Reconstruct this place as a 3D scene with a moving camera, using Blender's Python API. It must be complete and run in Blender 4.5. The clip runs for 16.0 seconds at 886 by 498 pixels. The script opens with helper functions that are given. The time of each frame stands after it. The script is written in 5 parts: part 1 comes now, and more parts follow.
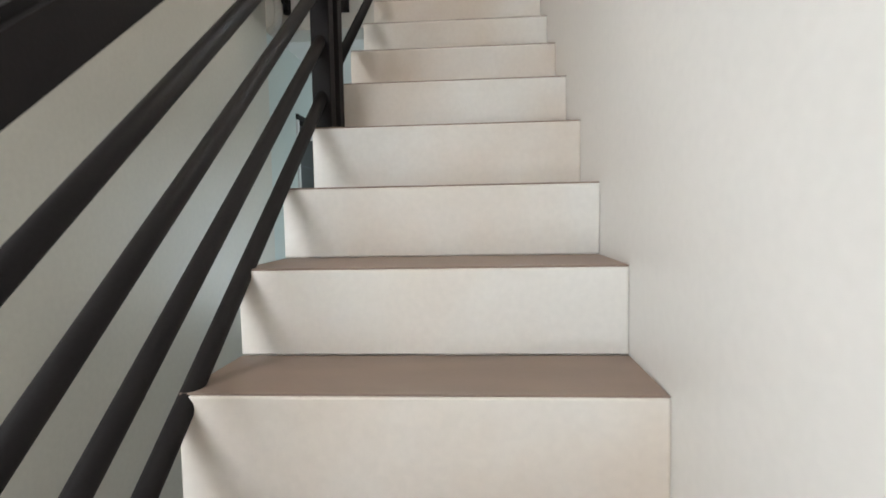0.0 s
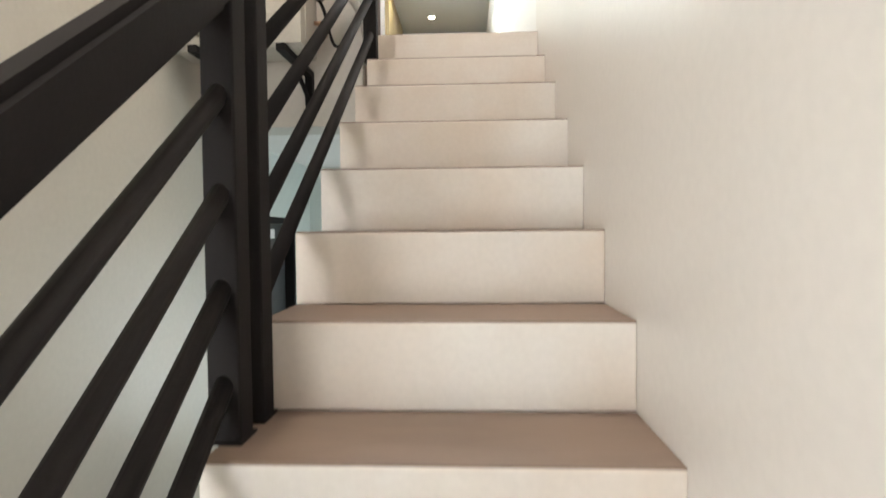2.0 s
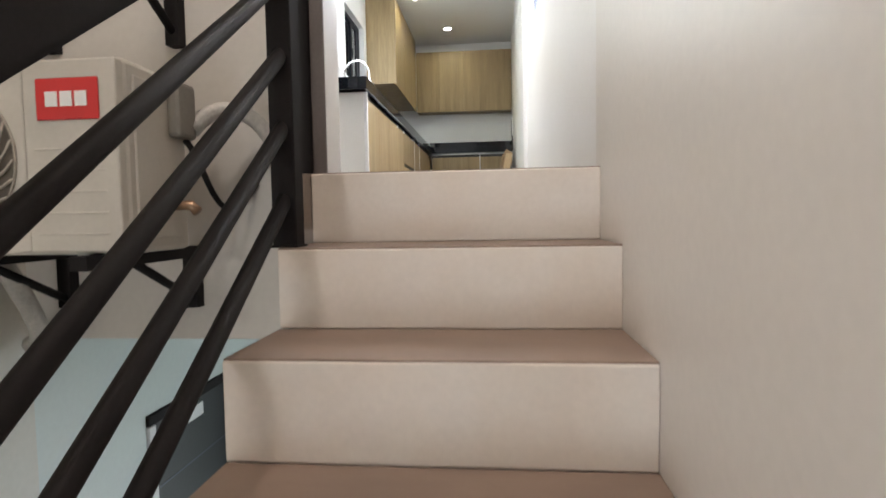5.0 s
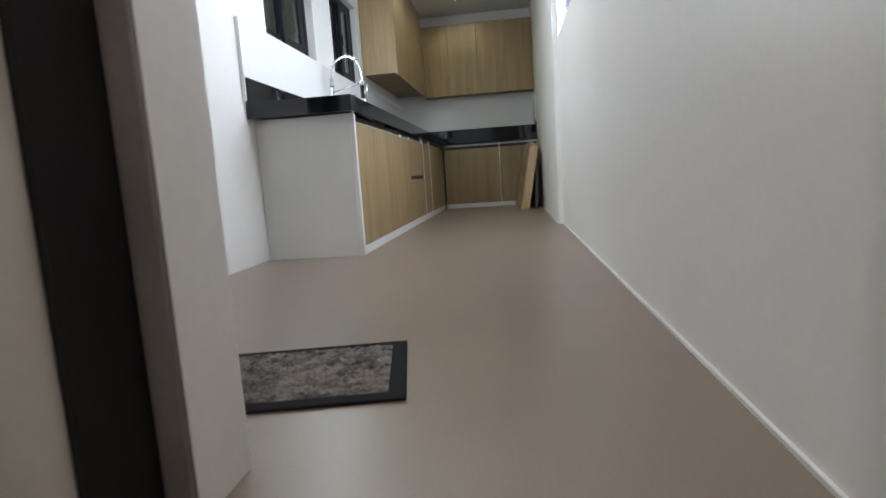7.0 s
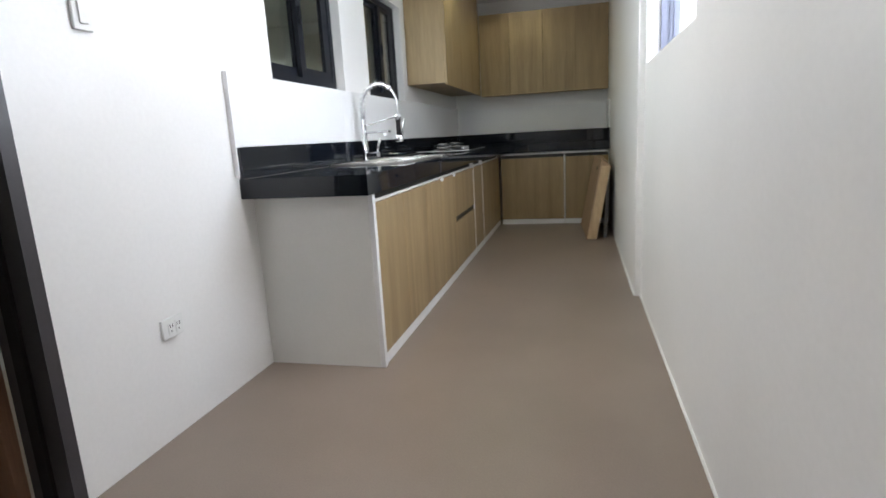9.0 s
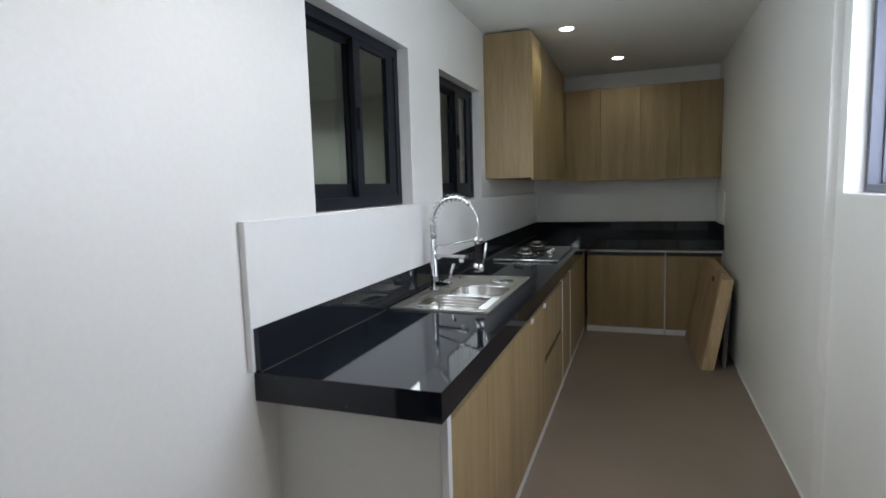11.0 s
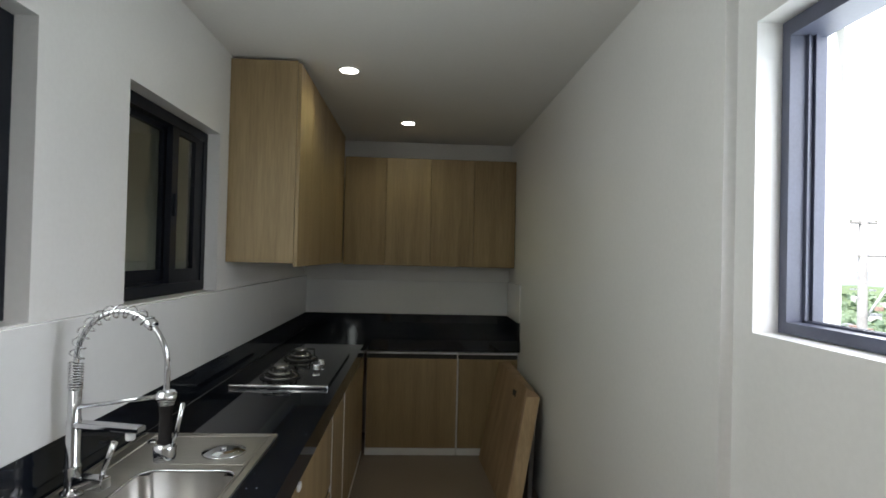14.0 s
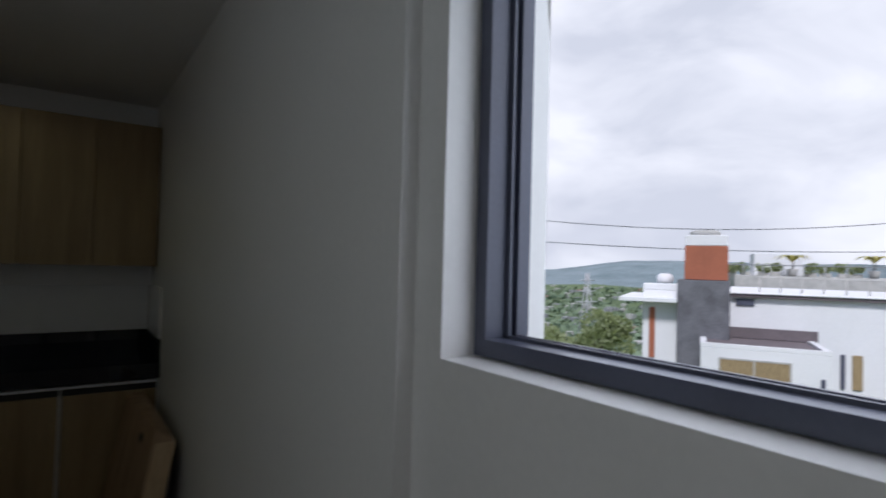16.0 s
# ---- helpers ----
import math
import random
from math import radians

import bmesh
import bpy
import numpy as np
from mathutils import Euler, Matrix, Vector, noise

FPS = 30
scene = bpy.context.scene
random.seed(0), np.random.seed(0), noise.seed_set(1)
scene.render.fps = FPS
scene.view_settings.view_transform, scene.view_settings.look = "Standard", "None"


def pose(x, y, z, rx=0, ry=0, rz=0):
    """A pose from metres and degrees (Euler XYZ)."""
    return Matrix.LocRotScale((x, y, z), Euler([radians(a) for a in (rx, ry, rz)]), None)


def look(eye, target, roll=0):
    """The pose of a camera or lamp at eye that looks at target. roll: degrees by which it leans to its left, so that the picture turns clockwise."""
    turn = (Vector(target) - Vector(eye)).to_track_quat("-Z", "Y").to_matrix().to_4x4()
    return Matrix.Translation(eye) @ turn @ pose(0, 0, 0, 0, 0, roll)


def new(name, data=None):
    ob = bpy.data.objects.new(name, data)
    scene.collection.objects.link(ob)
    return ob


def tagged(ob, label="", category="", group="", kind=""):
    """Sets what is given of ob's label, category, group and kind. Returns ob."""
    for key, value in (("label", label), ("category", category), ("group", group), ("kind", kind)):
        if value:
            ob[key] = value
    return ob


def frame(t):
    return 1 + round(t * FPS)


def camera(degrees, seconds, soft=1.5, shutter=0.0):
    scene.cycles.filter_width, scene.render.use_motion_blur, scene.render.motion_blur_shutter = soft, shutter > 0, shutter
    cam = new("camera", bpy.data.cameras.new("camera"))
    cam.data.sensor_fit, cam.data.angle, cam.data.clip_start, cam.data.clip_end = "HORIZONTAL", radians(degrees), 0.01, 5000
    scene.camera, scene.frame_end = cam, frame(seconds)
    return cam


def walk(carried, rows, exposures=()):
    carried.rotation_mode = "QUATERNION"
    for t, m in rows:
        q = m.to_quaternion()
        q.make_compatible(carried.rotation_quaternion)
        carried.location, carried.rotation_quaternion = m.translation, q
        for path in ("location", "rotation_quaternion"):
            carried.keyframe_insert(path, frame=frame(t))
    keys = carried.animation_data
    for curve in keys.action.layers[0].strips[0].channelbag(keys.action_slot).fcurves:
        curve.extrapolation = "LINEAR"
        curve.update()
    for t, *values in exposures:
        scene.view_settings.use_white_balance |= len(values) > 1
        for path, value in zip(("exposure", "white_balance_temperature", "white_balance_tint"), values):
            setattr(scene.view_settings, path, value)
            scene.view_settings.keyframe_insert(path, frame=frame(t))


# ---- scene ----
cam = camera(78.1, 16.0, 1.6, 0.3)
PATH = [
    (0, (-0.281, -3.393, -1.567), (-0.426, -1.403, -1.701), -1.1),
    (0.5, (-0.346, -3.149, -1.502), (-0.488, -1.177, -1.8), -1.6),
    (1, (-0.292, -2.984, -1.399), (-0.452, -1.017, -1.724), -2.2),
    (1.5, (-0.299, -2.8, -1.197), (-0.524, -0.826, -1.425), -1.6),
    (2, (-0.338, -2.651, -0.939), (-0.43, -0.654, -1.012), -0.5),
    (2.5, (-0.32, -2.443, -0.797), (-0.419, -0.445, -0.812), -0.4),
    (3, (-0.379, -2.207, -0.688), (-0.537, -0.215, -0.773), -0.8),
    (3.5, (-0.35, -2.021, -0.581), (-0.459, -0.028, -0.709), -0.5),
    (4, (-0.322, -1.794, -0.433), (-0.472, 0.196, -0.564), -0.3),
    (4.5, (-0.331, -1.633, -0.254), (-0.481, 0.357, -0.375), -0.3),
    (5, (-0.277, -1.463, -0.127), (-0.465, 0.525, -0.243), -1.0),
    (5.2, (-0.272, -1.39, -0.058), (-0.505, 0.593, -0.182), -0.7),
    (6.8, (-0.337, -0.575, 0.398), (-0.597, 1.391, 0.138), -3.6),
    (7.3, (-0.346, -0.342, 0.52), (-0.615, 1.618, 0.223), -4.3),
    (7.5, (-0.302, -0.278, 0.597), (-0.581, 1.673, 0.255), -4.5),
    (8, (-0.331, -0.032, 0.780), (-0.609, 1.927, 0.483), -3.7),
    (8.5, (-0.352, 0.164, 0.943), (-0.655, 2.113, 0.614), -3.2),
    (9, (-0.335, 0.376, 1.07), (-0.815, 2.276, 0.668), -3.2),
    (9.5, (-0.467, 0.636, 1.172), (-1.128, 2.478, 0.76), -2.8),
    (9.7, (-0.522, 0.721, 1.266), (-1.211, 2.554, 0.861), -2.9),
    (11.8, (-0.741, 1.683, 1.523), (-1.381, 3.574, 1.401), -0.4),
    (12, (-0.752, 1.816, 1.539), (-1.337, 3.725, 1.426), 0.2),
    (12.5, (-0.849, 2.101, 1.554), (-1.214, 4.067, 1.521), 0.9),
    (13, (-0.905, 2.295, 1.584), (-1.026, 4.291, 1.597), 0.6),
    (13.5, (-0.887, 2.387, 1.589), (-0.878, 4.386, 1.602), 1.1),
    (14, (-0.846, 2.445, 1.601), (-0.745, 4.443, 1.628), 1.4),
    (14.5, (-0.806, 2.486, 1.607), (-0.613, 4.476, 1.64), 1.1),
    (15, (-0.692, 2.603, 1.591), (-0.336, 4.571, 1.597), 1.4),
    (15.5, (-0.637, 2.876, 1.571), (0.079, 4.743, 1.546), 0.9),
    (16, (-0.478, 3.085, 1.58), (0.655, 4.732, 1.634), 1.5),
]
walk(cam, [(t, look(eye, target, roll)) for t, eye, target, roll in PATH],
     ((0, 2.93, 5950, 9), (0.5, 2.95, 5950, 9), (1, 3.05, 5950, 9), (1.5, 3.27, 6150, 10), (2, 3.34, 6350, 11), (2.5, 2.74, 6700, 14), (3, 2.84, 6700, 15), (3.5, 3.05, 6600, 15),
      (4.5, 3.05, 6350, 14), (5.2, 2.8, 6150, 14), (7.3, 2.05, 5850, 12), (8, 1.98, 6000, 14), (9, 2.12, 6050, 14), (9.5, 1.88, 5900, 14), (11.8, 1.33, 6100, 12), (13, 1.3, 6300, 12), (14, 1.09, 6300, 12), (14.5, 0.97, 6200, 12),
      (15, 0.8, 6050, 13), (15.5, 0.18, 5800, 14), (16, -0.85, 5950, 15)))

# ---- world and large lights ----
world = bpy.data.worlds.new("world")
scene.world = world
world.use_nodes = True
wn = world.node_tree.nodes
sky = wn.new("ShaderNodeTexSky")
sky.sky_type = "NISHITA"
sky.sun_disc = False
sky.sun_elevation = radians(48)
sky.sun_rotation = radians(239)
world.node_tree.links.new(sky.outputs[0], wn["Background"].inputs[0])
wn["Background"].inputs[1].default_value = 0.15

sun = new("sun", bpy.data.lights.new("sun", "SUN"))
sun.data.energy = 5.0
sun.data.angle = radians(10)
sun.data.color = (1.0, 0.97, 0.92)
sun.matrix_world = look((-30, -18, 42), (0, 0, 0))


def area_lamp(name, m, w, h, power, color):
    ob = new(name, bpy.data.lights.new(name, "AREA"))
    ob.data.shape = "RECTANGLE"
    ob.data.size, ob.data.size_y = w, h
    ob.data.energy, ob.data.color = power, color
    ob.matrix_world = m
    return ob


# daylight from the outer kitchen window and stairwell window; other lamps are added fill
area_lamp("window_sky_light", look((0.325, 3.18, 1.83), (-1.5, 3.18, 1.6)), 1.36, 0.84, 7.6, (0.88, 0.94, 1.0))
# Added fill: the side windows look dark; these brighten the opposite wall.
area_lamp("left_window_fill_light", look((-1.83, 3.445, 1.80), (0.0, 3.445, 1.80)), 0.9, 0.76, 4.9, (0.93, 1.0, 0.93))
area_lamp("left_small_window_fill_light", look((-1.83, 4.795, 1.80), (0.0, 4.795, 1.80)), 0.84, 0.74, 0.6, (0.93, 1.0, 0.93))
area_lamp("stair_window_sky_light", look((-1.64, -3.75, -1.0), (0, -3.2, -1.35)), 1.0, 1.0, 3.7, (1.0, 0.97, 0.95))
# Unseen fill added at the stair foot; the wall has no opening here.
area_lamp("foot_fill_light", look((-1.15, -5.37, -1.5), (-1.1, 0, -1.2)), 0.75, 1.9, 4.2, (0.95, 1.0, 0.98))
# Hidden lamp added behind the stairs to lift the lower floor walls.
area_lamp("under_stair_fill_light", look((-0.40, 1.57, -1.7), (-1.2, 0.2, -1.5)), 0.6, 1.4, 2.6, (0.92, 1.0, 0.98))


def spot_light(name, x, y, z, power, color):
    ob = new(name, bpy.data.lights.new(name, "SPOT"))
    ob.data.energy, ob.data.color = power, color
    ob.data.spot_size, ob.data.spot_blend, ob.data.shadow_soft_size = radians(150), 0.6, 0.05
    ob.matrix_world = pose(x, y, z)
    return ob


# ---- materials ----
def mat(name):
    m = bpy.data.materials.new(name)
    m.use_nodes = True
    n = m.node_tree.nodes
    return m, n, m.node_tree.links, n["Principled BSDF"]


def surface(name, color, rough=0.5, metal=0.0, vary=0.06, scale=3.0, fine=120.0, bump=0.05, bump_scale=None,
            tint=None, coat=0.0, stretch=(1, 1, 1), rough_vary=0.08, spec=0.5, per_object=0.0):
    """Painted or mineral surface with variation at two scales."""
    m, n, l, b = mat(name)
    tc = n.new("ShaderNodeTexCoord")
    mp = n.new("ShaderNodeMapping")
    mp.inputs["Scale"].default_value = stretch
    l.new(tc.outputs["Object"], mp.inputs[0])
    big, small = n.new("ShaderNodeTexNoise"), n.new("ShaderNodeTexNoise")
    big.inputs["Scale"].default_value, big.inputs["Detail"].default_value = scale, 5
    small.inputs["Scale"].default_value, small.inputs["Detail"].default_value = fine, 3
    l.new(mp.outputs[0], big.inputs["Vector"])
    l.new(mp.outputs[0], small.inputs["Vector"])
    ramp = n.new("ShaderNodeMixRGB")
    t = tint or tuple(c * (1 - 2.2 * vary) for c in color)
    ramp.inputs[1].default_value, ramp.inputs[2].default_value = (*t, 1), (*color, 1)
    sm = n.new("ShaderNodeMapRange")
    sm.inputs["From Min"].default_value, sm.inputs["From Max"].default_value = 0.3, 0.62
    l.new(big.outputs["Fac"], sm.inputs["Value"])
    l.new(sm.outputs[0], ramp.inputs[0])
    f = n.new("ShaderNodeMixRGB")
    f.blend_type = "MULTIPLY"
    f.inputs[0].default_value = 1.0
    fr = n.new("ShaderNodeMapRange")
    fr.inputs["From Min"].default_value, fr.inputs["From Max"].default_value = 0.3, 0.7
    fr.inputs["To Min"].default_value, fr.inputs["To Max"].default_value = 1 - vary, 1 + vary * 0.3
    l.new(small.outputs["Fac"], fr.inputs["Value"])
    l.new(ramp.outputs[0], f.inputs[1])
    l.new(fr.outputs[0], f.inputs[2])
    last = f.outputs[0]
    if per_object:
        oi = n.new("ShaderNodeObjectInfo")
        om = n.new("ShaderNodeMapRange")
        om.inputs["To Min"].default_value, om.inputs["To Max"].default_value = 1 - per_object, 1 + per_object
        l.new(oi.outputs["Random"], om.inputs["Value"])
        g = n.new("ShaderNodeMixRGB")
        g.blend_type = "MULTIPLY"
        g.inputs[0].default_value = 1.0
        l.new(last, g.inputs[1])
        l.new(om.outputs[0], g.inputs[2])
        last = g.outputs[0]
    l.new(last, b.inputs["Base Color"])
    rr = n.new("ShaderNodeMapRange")
    rr.inputs["To Min"].default_value, rr.inputs["To Max"].default_value = rough - rough_vary, rough + rough_vary
    l.new(big.outputs["Fac"], rr.inputs["Value"])
    l.new(rr.outputs[0], b.inputs["Roughness"])
    b.inputs["Metallic"].default_value = metal
    b.inputs["Specular IOR Level"].default_value = spec
    b.inputs["Coat Weight"].default_value = coat
    bp = n.new("ShaderNodeBump")
    bp.inputs["Strength"].default_value = bump
    bp.inputs["Distance"].default_value = 0.01
    src = small
    if bump_scale:
        src = n.new("ShaderNodeTexNoise")
        src.inputs["Scale"].default_value = bump_scale
        l.new(mp.outputs[0], src.inputs["Vector"])
    l.new(src.outputs["Fac"], bp.inputs["Height"])
    l.new(bp.outputs[0], b.inputs["Normal"])
    return m


def wood(name, light, dark, axis, rough=0.45, ring=9.0):
    """Straight-grained veneer; the grain runs along the axis 0, 1 or 2."""
    m, n, l, b = mat(name)
    tc = n.new("ShaderNodeTexCoord")
    oi = n.new("ShaderNodeObjectInfo")
    off = n.new("ShaderNodeVectorMath")
    off.operation = "MULTIPLY_ADD"
    sc = n.new("ShaderNodeCombineXYZ")
    for i in range(3):
        l.new(oi.outputs["Random"], sc.inputs[i])
    off.inputs[1].default_value = (7, 5, 3)
    l.new(sc.outputs[0], off.inputs[0])
    l.new(tc.outputs["Object"], off.inputs[2])
    mp = n.new("ShaderNodeMapping")
    s = [ring, ring, ring]
    s[axis] = 0.55
    mp.inputs["Scale"].default_value = s
    l.new(off.outputs[0], mp.inputs[0])
    a, c = n.new("ShaderNodeTexNoise"), n.new("ShaderNodeTexNoise")
    a.inputs["Scale"].default_value, a.inputs["Detail"].default_value, a.inputs["Distortion"].default_value = 1.3, 6, 0.5
    c.inputs["Scale"].default_value, c.inputs["Detail"].default_value = 14, 2
    l.new(mp.outputs[0], a.inputs["Vector"])
    l.new(mp.outputs[0], c.inputs["Vector"])
    ramp = n.new("ShaderNodeValToRGB")
    ramp.color_ramp.elements[0].position, ramp.color_ramp.elements[1].position = 0.3, 0.68
    ramp.color_ramp.elements[0].color, ramp.color_ramp.elements[1].color = (*dark, 1), (*light, 1)
    l.new(a.outputs["Fac"], ramp.inputs[0])
    fr = n.new("ShaderNodeMapRange")
    fr.inputs["From Min"].default_value, fr.inputs["From Max"].default_value = 0.3, 0.7
    fr.inputs["To Min"].default_value, fr.inputs["To Max"].default_value = 0.86, 1.04
    l.new(c.outputs["Fac"], fr.inputs["Value"])
    f = n.new("ShaderNodeMixRGB")
    f.blend_type = "MULTIPLY"
    f.inputs[0].default_value = 1.0
    l.new(ramp.outputs[0], f.inputs[1])
    l.new(fr.outputs[0], f.inputs[2])
    l.new(f.outputs[0], b.inputs["Base Color"])
    b.inputs["Roughness"].default_value = rough
    bp = n.new("ShaderNodeBump")
    bp.inputs["Strength"].default_value, bp.inputs["Distance"].default_value = 0.08, 0.004
    l.new(c.outputs["Fac"], bp.inputs["Height"])
    l.new(bp.outputs[0], b.inputs["Normal"])
    return m


def granite(name):
    m, n, l, b = mat(name)
    tc = n.new("ShaderNodeTexCoord")
    v = n.new("ShaderNodeTexVoronoi")
    v.inputs["Scale"].default_value = 150
    l.new(tc.outputs["Object"], v.inputs["Vector"])
    r = n.new("ShaderNodeValToRGB")
    r.color_ramp.elements[0].position, r.color_ramp.elements[1].position = 0.05, 0.16
    r.color_ramp.elements[0].color, r.color_ramp.elements[1].color = (0.05, 0.055, 0.065, 1), (0.007, 0.009, 0.014, 1)
    l.new(v.outputs["Distance"], r.inputs[0])
    fleck, fr, both = n.new("ShaderNodeTexVoronoi"), n.new("ShaderNodeValToRGB"), n.new("ShaderNodeMixRGB")
    fm = n.new("ShaderNodeMapping")
    fm.inputs["Scale"].default_value = (1.6, 0.6, 1.6)
    fleck.inputs["Scale"].default_value = 17
    l.new(tc.outputs["Object"], fm.inputs[0])
    l.new(fm.outputs[0], fleck.inputs["Vector"])
    fr.color_ramp.elements[0].position, fr.color_ramp.elements[1].position = 0.03, 0.055
    fr.color_ramp.elements[0].color, fr.color_ramp.elements[1].color = (0.34, 0.35, 0.38, 1), (0, 0, 0, 1)
    l.new(fleck.outputs["Distance"], fr.inputs[0])
    both.blend_type = "ADD"
    both.inputs[0].default_value = 1.0
    l.new(r.outputs[0], both.inputs[1])
    l.new(fr.outputs[0], both.inputs[2])
    l.new(both.outputs[0], b.inputs["Base Color"])
    ns = n.new("ShaderNodeTexNoise")
    ns.inputs["Scale"].default_value = 4
    l.new(tc.outputs["Object"], ns.inputs["Vector"])
    rr = n.new("ShaderNodeMapRange")
    rr.inputs["To Min"].default_value, rr.inputs["To Max"].default_value = 0.02, 0.07
    l.new(ns.outputs["Fac"], rr.inputs["Value"])
    l.new(rr.outputs[0], b.inputs["Roughness"])
    return m


def glass(name, color=(0.9, 0.95, 0.93), rough=0.02):
    m, n, l, b = mat(name)
    b.inputs["Base Color"].default_value = (*color, 1)
    b.inputs["Roughness"].default_value = rough
    b.inputs["Transmission Weight"].default_value = 1.0
    b.inputs["IOR"].default_value = 1.45
    return m


def glow(name, color, strength):
    m, n, l, b = mat(name)
    b.inputs["Base Color"].default_value = (0.8, 0.8, 0.8, 1)
    b.inputs["Emission Color"].default_value = (*color, 1)
    b.inputs["Emission Strength"].default_value = strength
    return m


WALL = surface("white_wall_paint", (0.80, 0.79, 0.775), 0.36, vary=0.025, scale=1.2, fine=60, bump=0.05, bump_scale=9, spec=0.5, rough_vary=0.05)
STAIRWALL = surface("cream_wall_paint", (0.76, 0.73, 0.69), 0.36, vary=0.03, scale=1.1, fine=50, bump=0.06, bump_scale=8, rough_vary=0.05)
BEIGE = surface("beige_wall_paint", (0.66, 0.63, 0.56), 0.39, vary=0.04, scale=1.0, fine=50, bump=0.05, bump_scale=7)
# End wall beige, set darker to put its half shade into the colour.
ENDWALL = surface("shade_darkened_beige_paint", (0.57, 0.54, 0.49), 0.4, vary=0.04, scale=1.0, fine=50, bump=0.05, bump_scale=7)
# The mint tint carries the cool daylight colour on the lower floor.
MINT = surface("daylight_tinted_wall_paint", (0.62, 0.68, 0.655), 0.4, vary=0.03, scale=1.0, fine=50, bump=0.05, bump_scale=7)
RISER = surface("white_riser_paint", (0.79, 0.755, 0.71), 0.4, vary=0.035, tint=(0.71, 0.61, 0.52), scale=2.1, fine=70, bump=0.03, bump_scale=14)
TREAD = surface("brown_tread_finish", (0.255, 0.183, 0.142), 0.5, vary=0.08, scale=5, fine=260, bump=0.06, stretch=(1, 3, 1))
FLOOR = surface("brown_matte_floor", (0.245, 0.192, 0.153), 0.34, vary=0.08, scale=1.4, fine=150, bump=0.03, rough_vary=0.04, spec=0.6)
LOWFLOOR = surface("grey_floor_tile", (0.32, 0.31, 0.30), 0.39, vary=0.06, scale=2, fine=90)
CEIL = surface("ceiling_paint", (0.78, 0.77, 0.75), 0.6, vary=0.02, scale=1, fine=60, bump=0.04, bump_scale=10)
STEEL = surface("black_painted_steel", (0.014, 0.012, 0.012), 0.68, spec=0.16, vary=0.12, scale=9, fine=180, bump=0.05)
BLACKALU = surface("black_aluminium", (0.010, 0.012, 0.018), 0.42, spec=0.22, vary=0.1, scale=6, fine=120, bump=0.02)
ALU = surface("dark_grey_aluminium", (0.085, 0.092, 0.135), 0.38, vary=0.08, scale=6, fine=120, bump=0.02)
OAK = wood("oak_veneer", (0.36, 0.258, 0.132), (0.255, 0.175, 0.085), 2)
PLANK = wood("raw_timber", (0.40, 0.27, 0.155), (0.27, 0.175, 0.10), 2, 0.6)
PLANKEND = wood("pale_timber_edge", (0.60, 0.44, 0.26), (0.45, 0.31, 0.17), 2, 0.6)
DOORWOOD = wood("brown_door_wood", (0.22, 0.12, 0.07), (0.15, 0.08, 0.045), 2, 0.4)
GRANITE = granite("black_polished_granite")
TILE = surface("white_glazed_tile", (0.80, 0.80, 0.80), 0.16, vary=0.015, scale=2, fine=40, bump=0.01, rough_vary=0.03)
LAMINATE = surface("white_laminate", (0.74, 0.74, 0.71), 0.4, vary=0.02, scale=3, fine=80, bump=0.02)
PROFILE = surface("white_aluminium_profile", (0.78, 0.78, 0.78), 0.4, vary=0.03, scale=8, fine=80, bump=0.02)
CHROME = surface("chrome", (0.62, 0.62, 0.63), 0.09, 1.0, vary=0.03, scale=12, fine=90, bump=0.01, rough_vary=0.04)
INOX = surface("brushed_stainless_steel", (0.50, 0.48, 0.45), 0.46, 1.0, vary=0.05, scale=6, fine=200, bump=0.03, stretch=(1, 12, 1))
HOBGLASS = surface("black_hob_glass", (0.015, 0.015, 0.017), 0.06, vary=0.05, scale=4, fine=60, bump=0.0, rough_vary=0.03)
IRON = surface("cast_iron", (0.03, 0.03, 0.03), 0.6, vary=0.1, scale=10, fine=120, bump=0.1)
BRASS = surface("burner_alloy", (0.50, 0.49, 0.47), 0.16, 0.9, vary=0.08, scale=10, fine=100)
PLASTIC = surface("white_plastic", (0.76, 0.76, 0.74), 0.4, vary=0.02, scale=8, fine=60, bump=0.01)
ACWHITE = surface("cream_painted_sheet_steel", (0.52, 0.49, 0.43), 0.4, vary=0.04, scale=3, fine=80, bump=0.03)
ACGREY = surface("grey_fan_plastic", (0.20, 0.18, 0.15), 0.5, vary=0.08, scale=6, fine=80)
RED = surface("red_badge", (0.55, 0.03, 0.03), 0.35, vary=0.03, scale=8, fine=60, bump=0.0)
GUARD = surface("dusty_guard_wire", (0.40, 0.36, 0.30), 0.5, vary=0.1, scale=8, fine=90)
FANDARK = surface("fan_hollow_shade", (0.17, 0.145, 0.115), 0.7, vary=0.2, scale=12, fine=90)
DARKSLOT = surface("dark_slot", (0.02, 0.018, 0.016), 0.6, vary=0.1, scale=8, fine=60)
INSUL = surface("pipe_insulation", (0.50, 0.47, 0.42), 0.7, vary=0.12, scale=14, fine=120, bump=0.3)
COPPER = surface("brass_valve", (0.38, 0.25, 0.16), 0.42, 0.8, vary=0.08, scale=12, fine=90)
DARKTILE = surface("dark_grey_door_panel", (0.038, 0.040, 0.042), 0.4, vary=0.12, scale=4, fine=90)
MATPILE = surface("mottled_grey_pile", (0.27, 0.24, 0.215), 0.9, vary=0.35, scale=48, fine=190, bump=0.5, tint=(0.02, 0.02, 0.022), stretch=(0.55, 1, 1))
MATEDGE = surface("black_mat_binding", (0.010, 0.010, 0.012), 0.9, spec=0.2, vary=0.2, scale=20, fine=200, bump=0.2)
